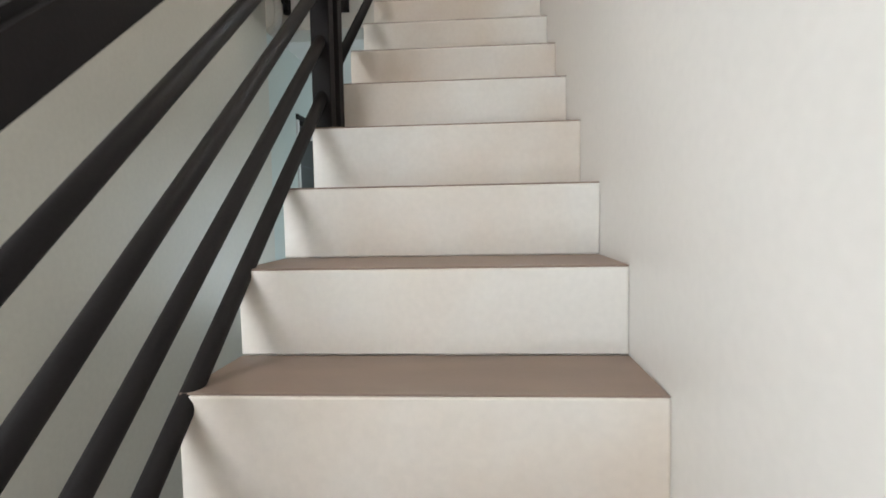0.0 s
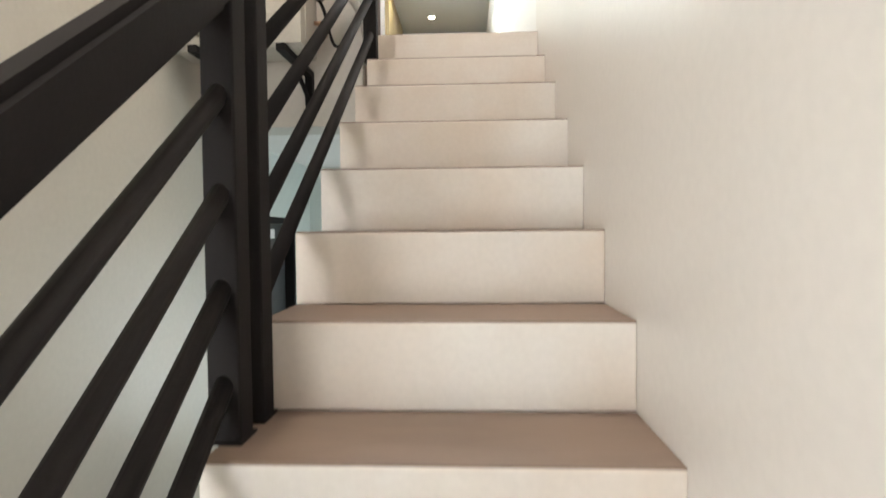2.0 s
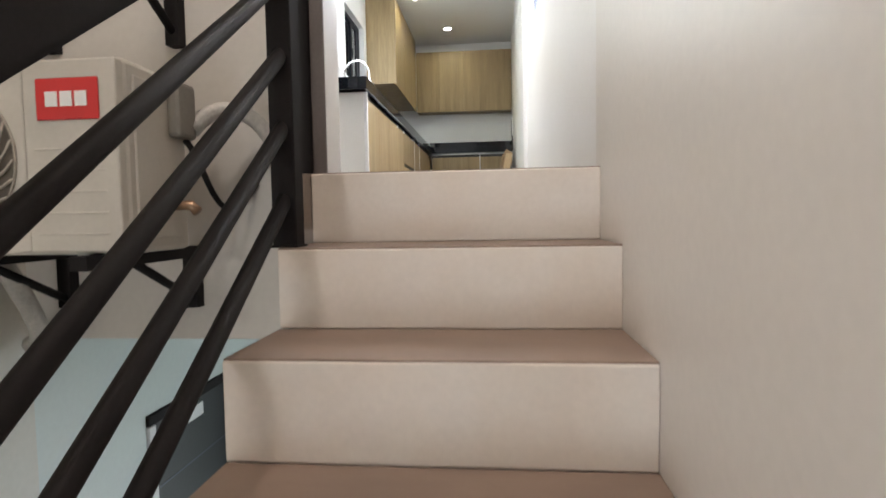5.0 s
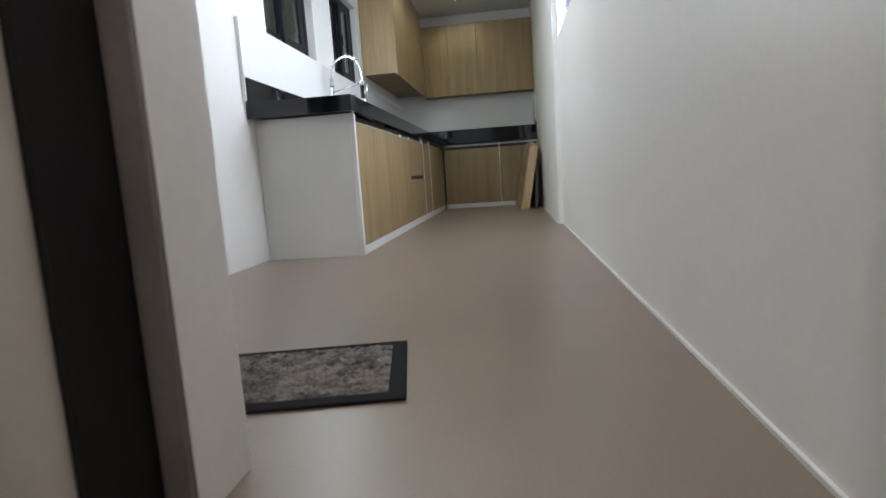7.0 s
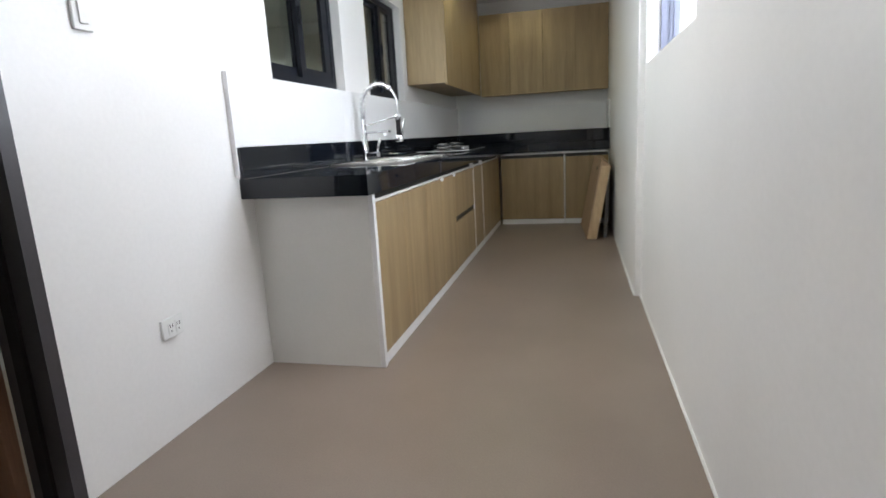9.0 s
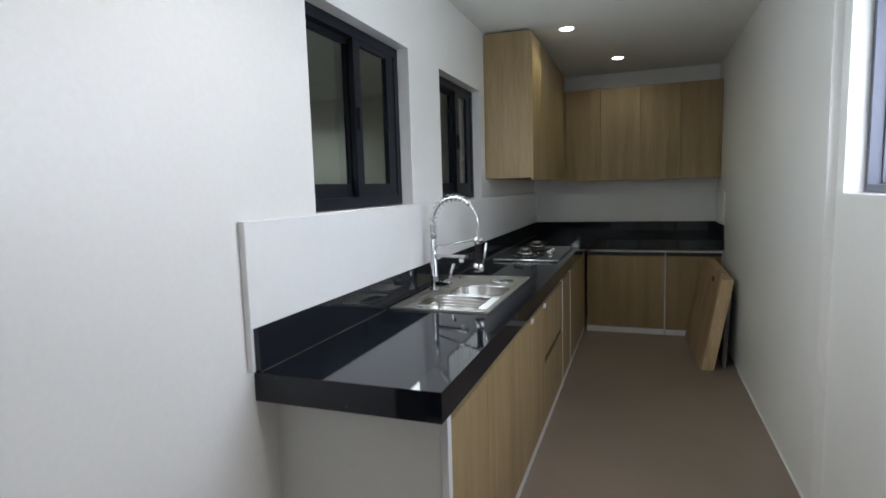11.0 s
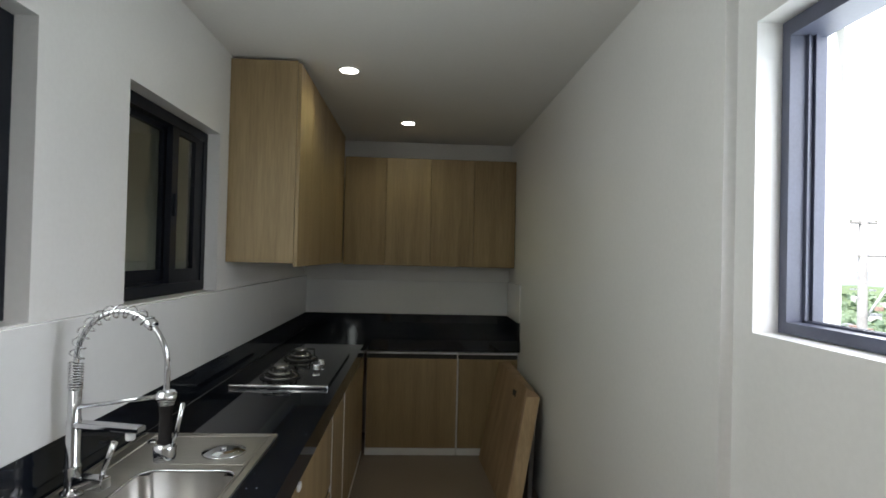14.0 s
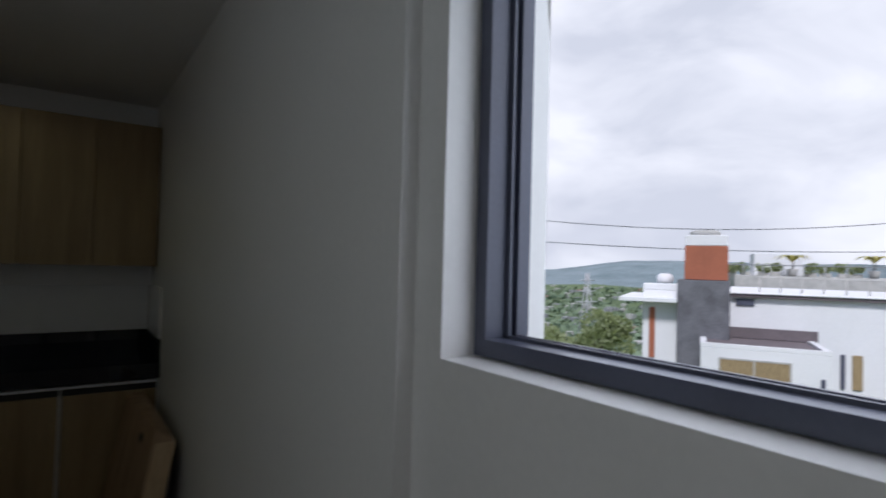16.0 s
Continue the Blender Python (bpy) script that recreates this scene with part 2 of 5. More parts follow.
# Wrap coloured darker to include the shade between timber and wall.
FILM = surface("shade_darkened_plastic_wrap", (0.17, 0.16, 0.16), 0.17, vary=0.1, scale=10, fine=60, bump=0.4)
WELL = surface("grey_green_render", (0.42, 0.44, 0.36), 0.7, vary=0.08, scale=1.5, fine=60, bump=0.2)
PANE = glass("clear_window_glass")
DARKPANE = glass("tinted_window_glass", (0.72, 0.78, 0.74))
BULB = glow("downlight_diffuser", (1.0, 0.95, 0.8), 9)
FRAMEBROWN = surface("grey_brown_frame_paint", (0.13, 0.11, 0.10), 0.45, vary=0.08, scale=6, fine=120, bump=0.02)
# Black frame lifted to grey brown, its grazing sheen put into the colour.
DOORFRAME = surface("sheen_lifted_black_frame_paint", (0.045, 0.040, 0.044), 0.36, vary=0.1, scale=6, fine=120, bump=0.02, rough_vary=0.04)
STRIKE = surface("satin_steel", (0.6, 0.58, 0.55), 0.3, 1.0, vary=0.05, scale=12, fine=90)


# ---- builders ----
def box(bm, x0, x1, y0, y1, z0, z1):
    vs = [bm.verts.new((x, y, z)) for x in (x0, x1) for y in (y0, y1) for z in (z0, z1)]
    for f in ((0, 1, 3, 2), (4, 6, 7, 5), (0, 4, 5, 1), (2, 3, 7, 6), (0, 2, 6, 4), (1, 5, 7, 3)):
        bm.faces.new([vs[i] for i in f])
    return vs


def solid(x0, x1, y0, y1, z0, z1, bevel=0.0, seg=2):
    bm = bmesh.new()
    box(bm, min(x0, x1), max(x0, x1), min(y0, y1), max(y0, y1), min(z0, z1), max(z0, z1))
    if bevel:
        bmesh.ops.bevel(bm, geom=list(bm.edges), offset=bevel, segments=seg, profile=0.5, affect="EDGES")
    return bm


def boxes(*dims):
    bm = bmesh.new()
    for d in dims:
        box(bm, *d)
    return bm


def tube(points, r, sides=10, closed=False):
    """A round bar through the points."""
    bm = bmesh.new()
    pts = [Vector(p) for p in points]
    rings = []
    n = len(pts)
    up = Vector((0, 0, 1))
    for i, p in enumerate(pts):
        a, b = pts[(i - 1) % n if closed else max(i - 1, 0)], pts[(i + 1) % n if closed else min(i + 1, n - 1)]
        d = (b - a).normalized()
        s = d.cross(up)
        if s.length < 0.05:
            s = d.cross(Vector((0, 1, 0)))
        s.normalize()
        u = s.cross(d)
        rr = r(i / max(n - 1, 1)) if callable(r) else r
        rings.append([bm.verts.new(p + rr * (math.cos(2 * math.pi * k / sides) * s + math.sin(2 * math.pi * k / sides) * u)) for k in range(sides)])
    for i in range(n if closed else n - 1):
        A, B = rings[i], rings[(i + 1) % n]
        for k in range(sides):
            bm.faces.new((A[k], A[(k + 1) % sides], B[(k + 1) % sides], B[k]))
    if not closed:
        bm.faces.new(rings[0][::-1])
        bm.faces.new(rings[-1])
    for f in bm.faces:
        f.smooth = True
    bmesh.ops.recalc_face_normals(bm, faces=list(bm.faces))
    return bm


def lathe(profile, x=0, y=0, z=0, sides=28):
    """A turned shape about the upright through (x, y), from (radius, height) pairs."""
    bm = bmesh.new()
    rings = [[bm.verts.new((x + r * math.cos(2 * math.pi * k / sides), y + r * math.sin(2 * math.pi * k / sides), z + h)) for k in range(sides)] for r, h in profile]
    for A, B in zip(rings, rings[1:]):
        for k in range(sides):
            f = bm.faces.new((A[k], A[(k + 1) % sides], B[(k + 1) % sides], B[k]))
            f.smooth = True
    bm.faces.new(rings[0][::-1])
    bm.faces.new(rings[-1])
    bmesh.ops.recalc_face_normals(bm, faces=list(bm.faces))
    return bm


def mesh_of(name, bm, material):
    me = bpy.data.meshes.new(name)
    bmesh.ops.recalc_face_normals(bm, faces=list(bm.faces))
    bm.to_mesh(me)
    bm.free()
    me.materials.append(material)
    return me


def part(name, bm, material, parent, label=""):
    ob = new(name, mesh_of(name, bm, material))
    ob.parent = parent
    if label:
        ob["label"] = label
    return ob


def thing(name, label, category, group="", kind="", at=(0, 0, 0)):
    ob = new(name)
    ob.location = at
    ob.empty_display_size = 0.1
    return tagged(ob, label, category, group, kind)


def setting(name, bm, material, label, category):
    return tagged(new(name, mesh_of(name, bm, material)), label, category, "", "structure")


def pierced(axis, a0, a1, lo, hi, z0, z1, holes):
    """A wall between a0 and a1 across, from lo to hi along, z0 to z1, with holes (lo, hi, z0, z1). axis 'x': the wall stands across x."""
    us = sorted({lo, hi, *(h[0] for h in holes), *(h[1] for h in holes)})
    zs = sorted({z0, z1, *(h[2] for h in holes), *(h[3] for h in holes)})
    skip = {(i, j) for i in range(len(us) - 1) for j in range(len(zs) - 1)
            if any(h[0] <= us[i] + 1e-6 and h[1] >= us[i + 1] - 1e-6 and h[2] <= zs[j] + 1e-6 and h[3] >= zs[j + 1] - 1e-6 for h in holes)}
    bm = lattice(us, zs, a0, a1, skip)
    for v in bm.verts:
        u, z, a = v.co
        v.co = (a, u, z) if axis == "x" else (u, a, z)
    return bm


def lattice(us, vs, a0, a1, skip):
    """One plate over the cells of a grid, without the cells in skip; the third axis runs from a0 to a1."""
    bm = bmesh.new()
    at = {}

    def vert(i, j, k):
        if (i, j, k) not in at:
            at[i, j, k] = bm.verts.new((us[i], vs[j], (a0, a1)[k]))
        return at[i, j, k]
    n, m = len(us) - 1, len(vs) - 1
    full = {(i, j) for i in range(n) for j in range(m)} - set(skip)
    for i, j in full:
        for k in (0, 1):
            bm.faces.new([vert(i + p, j + q, k) for p, q in ((0, 0), (1, 0), (1, 1), (0, 1))])
        for di, dj, (p, q), (r, s) in ((-1, 0, (0, 0), (0, 1)), (1, 0, (1, 0), (1, 1)), (0, -1, (0, 0), (1, 0)), (0, 1, (0, 1), (1, 1))):
            if (i + di, j + dj) not in full:
                bm.faces.new((vert(i + p, j + q, 0), vert(i + r, j + s, 0), vert(i + r, j + s, 1), vert(i + p, j + q, 1)))
    return bm


# ---- the large structure ----
R, T = 0.1863, 0.2588            # riser and going of the stairs
SX = -0.775                      # open side of the stairs
XL, XR, XF = -1.835, 0.055, 0.018  # kitchen walls
YB, H = 7.42, 2.63               # back wall, ceiling
LOW = -16 * R                    # lower floor
WR = (2.50, 3.858, 1.418, 2.25)  # window in the outer wall
W1 = (2.985, 3.905, 1.405, 2.20)
W2 = (4.362, 5.228, 1.405, 2.185)
DK = (0.74, 1.585, 0.0, 2.10)    # side door
SR = -5.2                        # far wall of the side room
JX, JA, JB = -0.775, 0.16, 0.30     # wall end at the head of the stairs

setting("wall_east_stairs", pierced("x", 0.0, 0.30, -5.4, 0.06, LOW - 0.1, H, []), STAIRWALL, "smooth cream painted wall beside the stairs", "wall")
setting("wall_east_kitchen", pierced("x", XR, 0.30, 0.06, 3.945, -0.2, H, [WR]), WALL, "white painted kitchen wall with a window", "wall")
setting("wall_east_pier", pierced("x", XF, 0.30, 3.945, YB + 0.15, -0.2, H, []), WALL, "white painted wall pier beside the window", "wall")
setting("wall_north", pierced("y", YB, YB + 0.15, SR - 0.15, XF, -0.2, H, []), WALL, "white painted wall behind the cabinets", "wall")
setting("wall_west_kitchen", pierced("x", XL - 0.15, XL, JB + 0.001, YB, -0.2, H, [DK, W1, W2]), WALL, "white painted wall with two windows and a door", "wall")
VX, VY, VZ = -1.58, -0.06, -0.446   # stairwell: side wall, end wall, underside of the upper floor
DL = (0.42, 1.20, LOW, -0.85)        # door on the lower floor
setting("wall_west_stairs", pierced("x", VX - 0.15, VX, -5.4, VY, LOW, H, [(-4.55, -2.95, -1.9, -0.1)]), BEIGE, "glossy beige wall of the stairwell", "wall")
setting("wall_west_lower", pierced("x", VX - 0.15, VX, VY, 1.6, LOW, VZ, [DL]), MINT, "lower floor wall tinted mint for cool daylight", "wall")
setting("wall_stair_end", boxes((VX, JX - 0.056, VY, JA - 0.001, VZ, H)), ENDWALL, "beige wall that carries the outdoor unit, darkened for its half shade", "wall")
setting("wall_stair_end_lower", pierced("y", 1.6, 1.75, VX - 0.15, 0.30, LOW, VZ, []), MINT, "lower floor end wall tinted mint for cool daylight", "wall")
setting("wall_jamb", boxes((XL - 0.15, JX, JA, JB, VZ, H)), WALL, "white painted wall end at the head of the stairs", "wall")
setting("ceiling_lower", boxes((VX, 0.0, JB + 0.001, 1.6, VZ, VZ + 0.12)), CEIL, "plain ceiling of the lower floor", "ceiling")
setting("wall_east_lower", boxes((0.0, 0.30, 0.06, 1.6, LOW - 0.1, -0.26)), MINT, "lower floor wall tinted mint for cool daylight", "wall")
# Unseen wall and roof added to block sun at the stairwell window.
setting("wall_sun_screen", boxes((-3.4, -3.25, -5.55, -0.2, LOW, 5.5), (-3.25, -1.73, -5.55, -5.4, LOW, 5.5), (-3.25, -1.735, -5.4, -0.2, H + 0.15, H + 0.25)), WELL, "unseen wall added to keep the sun out of the stairwell", "wall")
setting("wall_south", pierced("y", -5.55, -5.4, -1.73, 0.30, LOW, H, []), STAIRWALL, "plain cream wall at the foot of the stairs", "wall")
setting("floor_kitchen", boxes((XL, XR, JB + 0.001, 3.945, -0.25, 0.0), (XL, XF, 3.945, YB, -0.25, 0.0), (JX, XR, 0.06, JB + 0.001, -0.25, 0.0), (JX, 0.0, 0.008, 0.06, -0.25, 0.0), (JX - 0.055, JX, 0.008, JA - 0.001, -0.25, 0.0)), FLOOR,
        "matte greyish brown kitchen floor", "floor")
setting("floor_lower", boxes((VX - 0.15, 0.0, -5.4, 1.6, LOW - 0.15, LOW)), LOWFLOOR, "grey tiled floor at the foot of the stairs", "floor")
setting("ceiling", boxes((XL - 0.15, 0.30, -5.55, YB + 0.15, H, H + 0.12)), CEIL, "plain white ceiling", "ceiling")
setting("wall_side_room", boxes((SR - 0.15, SR, -0.2, YB, -0.2, H), (SR, XL - 0.151, -0.2, -0.05, -0.2, H)), WELL, "grey green rendered walls of the side room", "wall")
setting("floor_side_room", boxes((SR, XL - 0.151, -0.05, YB, -0.25, -0.003)), LOWFLOOR, "grey tiled floor of the side room", "floor")
setting("ceiling_side_room", boxes((SR - 0.15, XL - 0.151, -0.2, YB + 0.15, H, H + 0.12)), CEIL, "plain ceiling of the side room", "ceiling")

# baseboard bead where the kitchen wall meets the floor
setting("trim", boxes((XR - 0.008, XR, 0.06, 3.945, 0.0, 0.009), (XF - 0.008, XF, 3.945, 5.9, 0.0, 0.009)), LAMINATE, "thin pale joint along the floor", "trim")

# ---- the stairs ----
stairs = thing("staircase", "straight staircase with white risers and brown treads", "staircase", kind="structure")
# nosing of each step, from the top: the flight was cast a little unevenly
STEP = [(0.0, 0.0), (-0.2515, -0.1915), (-0.5235, -0.378), (-0.788, -0.5705), (-1.038, -0.757), (-1.288, -0.9425), (-1.546, -1.1265), (-1.804, -1.312),
        (-2.062, -1.50), (-2.327, -1.674), (-2.565, -1.85)]
for k in range(11, 17):
    o = 0 if k in (11, 16) else 1
    STEP.append((STEP[10][0] - T * (k - 10) + 0.07 * o, STEP[10][1] - (STEP[10][1] - LOW) * (k - 10) / 6 - 0.02 * o))
for k in range(1, 16):
    (ya, za), (yb, zb) = STEP[k], STEP[k - 1]
    part("riser", solid(SX, 0.0, ya, yb + 0.02, STEP[k + 1][1], za - 0.004, 0.004, 2), RISER, stairs)
    part("tread", solid(SX + 0.001, 0.0, ya + 0.003, yb - 0.001, za - 0.0045, za, 0.0015, 1), TREAD, stairs)
top = part("riser", solid(SX, 0.0, 0.0, 0.2, STEP[1][1], -0.003, 0.003, 1), RISER, stairs)
sl = bmesh.new()
prof = [(STEP[15][0] + 0.02, LOW), (STEP[15][0] + 0.32, LOW), (0.30, -0.50), (0.30, -0.23), (0.02, -0.23)]
A = [sl.verts.new((SX + 0.012, y, z)) for y, z in prof]
B = [sl.verts.new((-0.002, y, z)) for y, z in prof]
sl.faces.new(A[::-1]), sl.faces.new(B)
for i in range(5):
    sl.faces.new((A[i], A[(i + 1) % 5], B[(i + 1) % 5], B[i]))
part("soffit", sl, RISER, stairs)

# ---- railing ----
SLOPE = R / T
rail = thing("stair_railing", "black painted steel stair railing with four slanting bars", "railing")


def slanted(x0, x1, ya, za, yb, zb, h):
    bm = bmesh.new()
    A = [bm.verts.new((x, ya, z)) for x, z in ((x0, za), (x1, za), (x1, za + h), (x0, za + h))]
    B = [bm.verts.new((x, yb, z)) for x, z in ((x0, zb), (x1, zb), (x1, zb + h), (x0, zb + h))]
    bm.faces.new(A[::-1]), bm.faces.new(B)
    for i in range(4):
        bm.faces.new((A[i], A[(i + 1) % 4], B[(i + 1) % 4], B[i]))
    bmesh.ops.bevel(bm, geom=list(bm.edges), offset=min(h, x1 - x0) * 0.22, segments=2, affect="EDGES")
    return bm


RX = -0.765
BARS = (0.525, 0.355, 0.19, 0.022)


def rail_section(ya, yb, la, lb):
    """A handrail and four bars between two posts; la and lb raise its ends."""
    for o in BARS:
        part("rail_bar", tube([(RX, ya, ya * SLOPE + o + la), (RX, yb, yb * SLOPE + o + lb)], 0.0178, 14), STEEL, rail)
    part("handrail", slanted(RX - 0.03, RX + 0.03, ya, ya * SLOPE + 0.672 + la, yb, yb * SLOPE + 0.672 + lb, 0.115), STEEL, rail, "thick flat handrail")


rail_section(-3.98, -1.70, -0.155, 0.012)
rail_section(-1.592, -0.20, 0.02, 0.055)


def tread_z(y):
    return next(z for q, z in STEP if q <= y)


for y in (-3.98, -1.70, -1.592, -0.20):
    z0 = tread_z(y)
    part("post", solid(RX - 0.029, RX + 0.029, y - 0.029, y + 0.029, z0, y * SLOPE + (0.76 if y < -0.5 else 0.82), 0.004), STEEL, rail)
    part("base_plate", solid(RX - 0.034, RX + 0.034, y - 0.036, y + 0.036, z0, z0 + 0.006, 0.002, 1), STEEL, rail)

# ---- outdoor unit on the stairwell wall ----
def outdoor_unit():
    t = thing("air_conditioner_unit", "cream air conditioner outdoor unit on black wall brackets", "air conditioner", at=(0, 0, 0))
    x0, x1, y0, y1, z0, z1 = -1.565, -1.0, -0.45, -0.22, -0.19, 0.20
    fx, fz, fr = -1.386, 0.004, 0.163
    body = part("body", solid(x0, x1, y0 + 0.012, y1, z0, z1, 0.012), ACWHITE, t)
    # front panel with a round hole
    bm = bmesh.new()
    n = 48
    ring = [bm.verts.new((fx + fr * math.cos(2 * math.pi * i / n), y0, fz + fr * math.sin(2 * math.pi * i / n))) for i in range(n)]
    out = []
    for i in range(n):
        c, s = math.cos(2 * math.pi * i / n), math.sin(2 * math.pi * i / n)
        k = min(((x1 - 0.203 - fx) if c > 0 else (fx - x0 - 0.006)) / max(abs(c), 1e-6), ((z1 - 0.006 - fz) if s > 0 else (fz - z0 - 0.006)) / max(abs(s), 1e-6))
        out.append(bm.verts.new((fx + k * c, y0, fz + k * s)))
    for i in range(n):
        bm.faces.new((ring[i], ring[(i + 1) % n], out[(i + 1) % n], out[i]))
    r2 = [bm.verts.new((v.co.x, y0 + 0.05, v.co.z)) for v in ring]
    for i in range(n):
        bm.faces.new((ring[i], r2[i], r2[(i + 1) % n], ring[(i + 1) % n]))
    part("front_panel", bm, ACWHITE, t)
    part("service_panel", solid(x1 - 0.20, x1 - 0.003, y0 - 0.004, y0 + 0.02, z0 + 0.006, z1 - 0.006, 0.004), ACWHITE, t)
    part("side_panel", solid(x1 - 0.002, x1 + 0.004, y0 + 0.04, y1 - 0.02, z0 + 0.03, z1 - 0.03, 0.002, 1), ACWHITE, t)
    # Flat disc coloured dark for the shade behind the fan guard.
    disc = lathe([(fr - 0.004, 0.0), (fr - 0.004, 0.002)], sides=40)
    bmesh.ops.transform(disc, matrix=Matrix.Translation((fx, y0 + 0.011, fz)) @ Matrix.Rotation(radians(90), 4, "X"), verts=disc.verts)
    part("fan_shadow_plate", disc, FANDARK, t, "flat dark disc standing in for the shaded fan hollow")
    grille = bmesh.new()
    parts = []
    for i in range(26):
        a0 = 2 * math.pi * i / 26
        pts = []
        for j in range(9):
            r = 0.04 + (fr - 0.042) * j / 8
            a = a0 + 0.95 * (j / 8) ** 1.1
            pts.append((fx + r * math.cos(a), y0 - 0.006, fz + r * math.sin(a)))
        parts.append(tube(pts, 0.0030, 6))
    for q in range(1, 4):
        r = 0.035 + q * (fr - 0.035) / 3
        parts.append(tube([(fx + r * math.cos(2 * math.pi * i / 40), y0 - 0.003, fz + r * math.sin(2 * math.pi * i / 40)) for i in range(40)], 0.0026, 5, True))
    for b in parts:
        me = bpy.data.meshes.new("tmp")
        b.to_mesh(me)
        b.free()
        grille.from_mesh(me)
        bpy.data.meshes.remove(me)
    part("grille", grille, GUARD, t, "cream spiral fan guard")
    hub = lathe([(0.042, 0.0), (0.042, 0.012), (0.034, 0.018)], sides=28)
    bmesh.ops.transform(hub, matrix=Matrix.Translation((fx, y0 - 0.004, fz)) @ Matrix.Rotation(radians(90), 4, "X"), verts=hub.verts)
    part("hub", hub, ACWHITE, t, "pale round hub of the fan guard")
    badge = part("badge", solid(-1.169, -1.038, y0 - 0.007, y0 - 0.0042, 0.076, 0.157, 0.002, 1), RED, t, "red maker's badge with white marks")
    for i in range(3):
        xx = -1.148 + i * 0.031
        part("badge_mark", solid(xx, xx + 0.025, y0 - 0.0085, y0 - 0.0068, 0.102, 0.131), PLASTIC, badge)
    for i in range(5):
        zz = z0 + 0.04 + i * 0.042
        part("louvre", solid(x1 - 0.18, x1 - 0.03, y0 - 0.0055, y0 - 0.003, zz, zz + 0.004, 0.001, 1), ACWHITE, t)
    for xx in (-1.44, -1.08):
        b = part("bracket", boxes((xx - 0.018, xx + 0.018, y0 - 0.03, VY - 0.001, z0 - 0.03, z0 - 0.001), (xx - 0.018, xx + 0.018, VY - 0.035, VY - 0.0005, z0 - 0.165, z0 - 0.031)), STEEL, t, "black steel wall bracket")
        part("brace", tube([(xx, y0 + 0.12, z0 - 0.02), (xx, VY - 0.02, z0 - 0.145)], 0.011, 8), STEEL, b)
    for xx in (x0 + 0.02, x1 - 0.10):
        part("foot", solid(xx, xx + 0.07, y0 + 0.04, y1 - 0.03, z0 - 0.002, z0 + 0.006, 0.002, 1), ACWHITE, t)
    val = part("valve", tube([(x1, y1 - 0.06, -0.09), (x1 + 0.04, y1 - 0.06, -0.09), (x1 + 0.055, y1 - 0.06, -0.105)], 0.012, 10), COPPER, t, "brass service valve")
    part("valve_cap", tube([(x1 + 0.004, y1 - 0.06, -0.045), (x1 + 0.04, y1 - 0.06, -0.045)], 0.010, 10), COPPER, t, "brass service valve")
    part("valve_cover", solid(x1 + 0.004, x1 + 0.038, y1 - 0.085, y1 - 0.015, 0.06, 0.185, 0.01), ACGREY, t)
    return t


outdoor_unit()


def insulated_line(name, label, pts, r):
    t = tagged(new(name, mesh_of(name, tube(pts, r, 12), INSUL)), label, "pipe")
    return t


def bend(p0, p1, p2, p3, n=14):
    P = [Vector(p) for p in (p0, p1, p2, p3)]
    return [((1 - s) ** 3 * P[0] + 3 * s * (1 - s) ** 2 * P[1] + 3 * s * s * (1 - s) * P[2] + s ** 3 * P[3])[:] for s in [i / n for i in range(n + 1)]]


insulated_line("refrigerant_pipe", "grey insulated refrigerant pipe arching down the wall", bend((-0.975, -0.24, 0.085), (-0.93, -0.15, 0.21), (-0.775, -0.11, 0.13), (-0.806, -0.081, -0.17), 24), 0.02)
insulated_line("drain_hose", "pale corrugated drain hose hanging below the unit", bend((-1.475, -0.26, -0.19), (-1.44, -0.2, -0.33), (-1.45, -0.13, -0.45), (-1.55, -0.09, -0.455), 18), 0.023)
cable = tagged(new("power_cable", mesh_of("power_cable", tube(bend((-0.98, -0.26, 0.06), (-0.93, -0.25, 0.0), (-0.97, -0.15, -0.2), (-0.9, -0.063, -0.03), 18), 0.007, 8), STEEL)), "thin black power cable of the outdoor unit", "cable")

# second unit's bracket higher on the wall
upper = thing("wall_bracket", "empty black steel bracket high on the stairwell wall", "bracket")
for bx in (-1.10, -1.45):
    part("arm", boxes((bx - 0.018, bx + 0.018, -0.48, VY - 0.001, 0.545, 0.575), (bx - 0.018, bx + 0.018, VY - 0.035, VY - 0.0005, 0.33, 0.544)), STEEL, upper)
    part("brace", tube([(bx, -0.40, 0.55), (bx, VY - 0.02, 0.36)], 0.011, 8), STEEL, upper)

# black jamb beside the head of the stairs
jamb = thing("gate_jamb", "black steel gate jamb at the head of the stairs", "jamb")
part("upright", solid(JX - 0.0555, JX - 0.044, 0.03, 0.157, 0.0, 2.1, 0.003), STEEL, jamb)
part("frame_strip", solid(JX - 0.043, JX - 0.001, JA - 0.012, JA - 0.0005, 0.0, 2.1, 0.002, 1), FRAMEBROWN, jamb, "grey brown painted frame strip")
part("hinge", tube([(JX - 0.036, 0.07, 1.2), (JX - 0.036, 0.07, 1.32)], 0.009, 8), STEEL, jamb)

# closed door on the lower floor
door = thing("door_2", "dark grey panelled door with a black frame and pale jamb", "door", kind="structure")
y0, y1, _, z1 = DL
part("leaf", solid(VX - 0.10, VX - 0.055, y0 + 0.045, y1 - 0.04, LOW + 0.005, z1 - 0.045, 0.004), DARKTILE, door)
part("frame_head", solid(VX - 0.12, VX + 0.012, y0 + 0.002, y1 - 0.002, z1 - 0.043, z1 - 0.003, 0.003), STEEL, door, "black frame head")
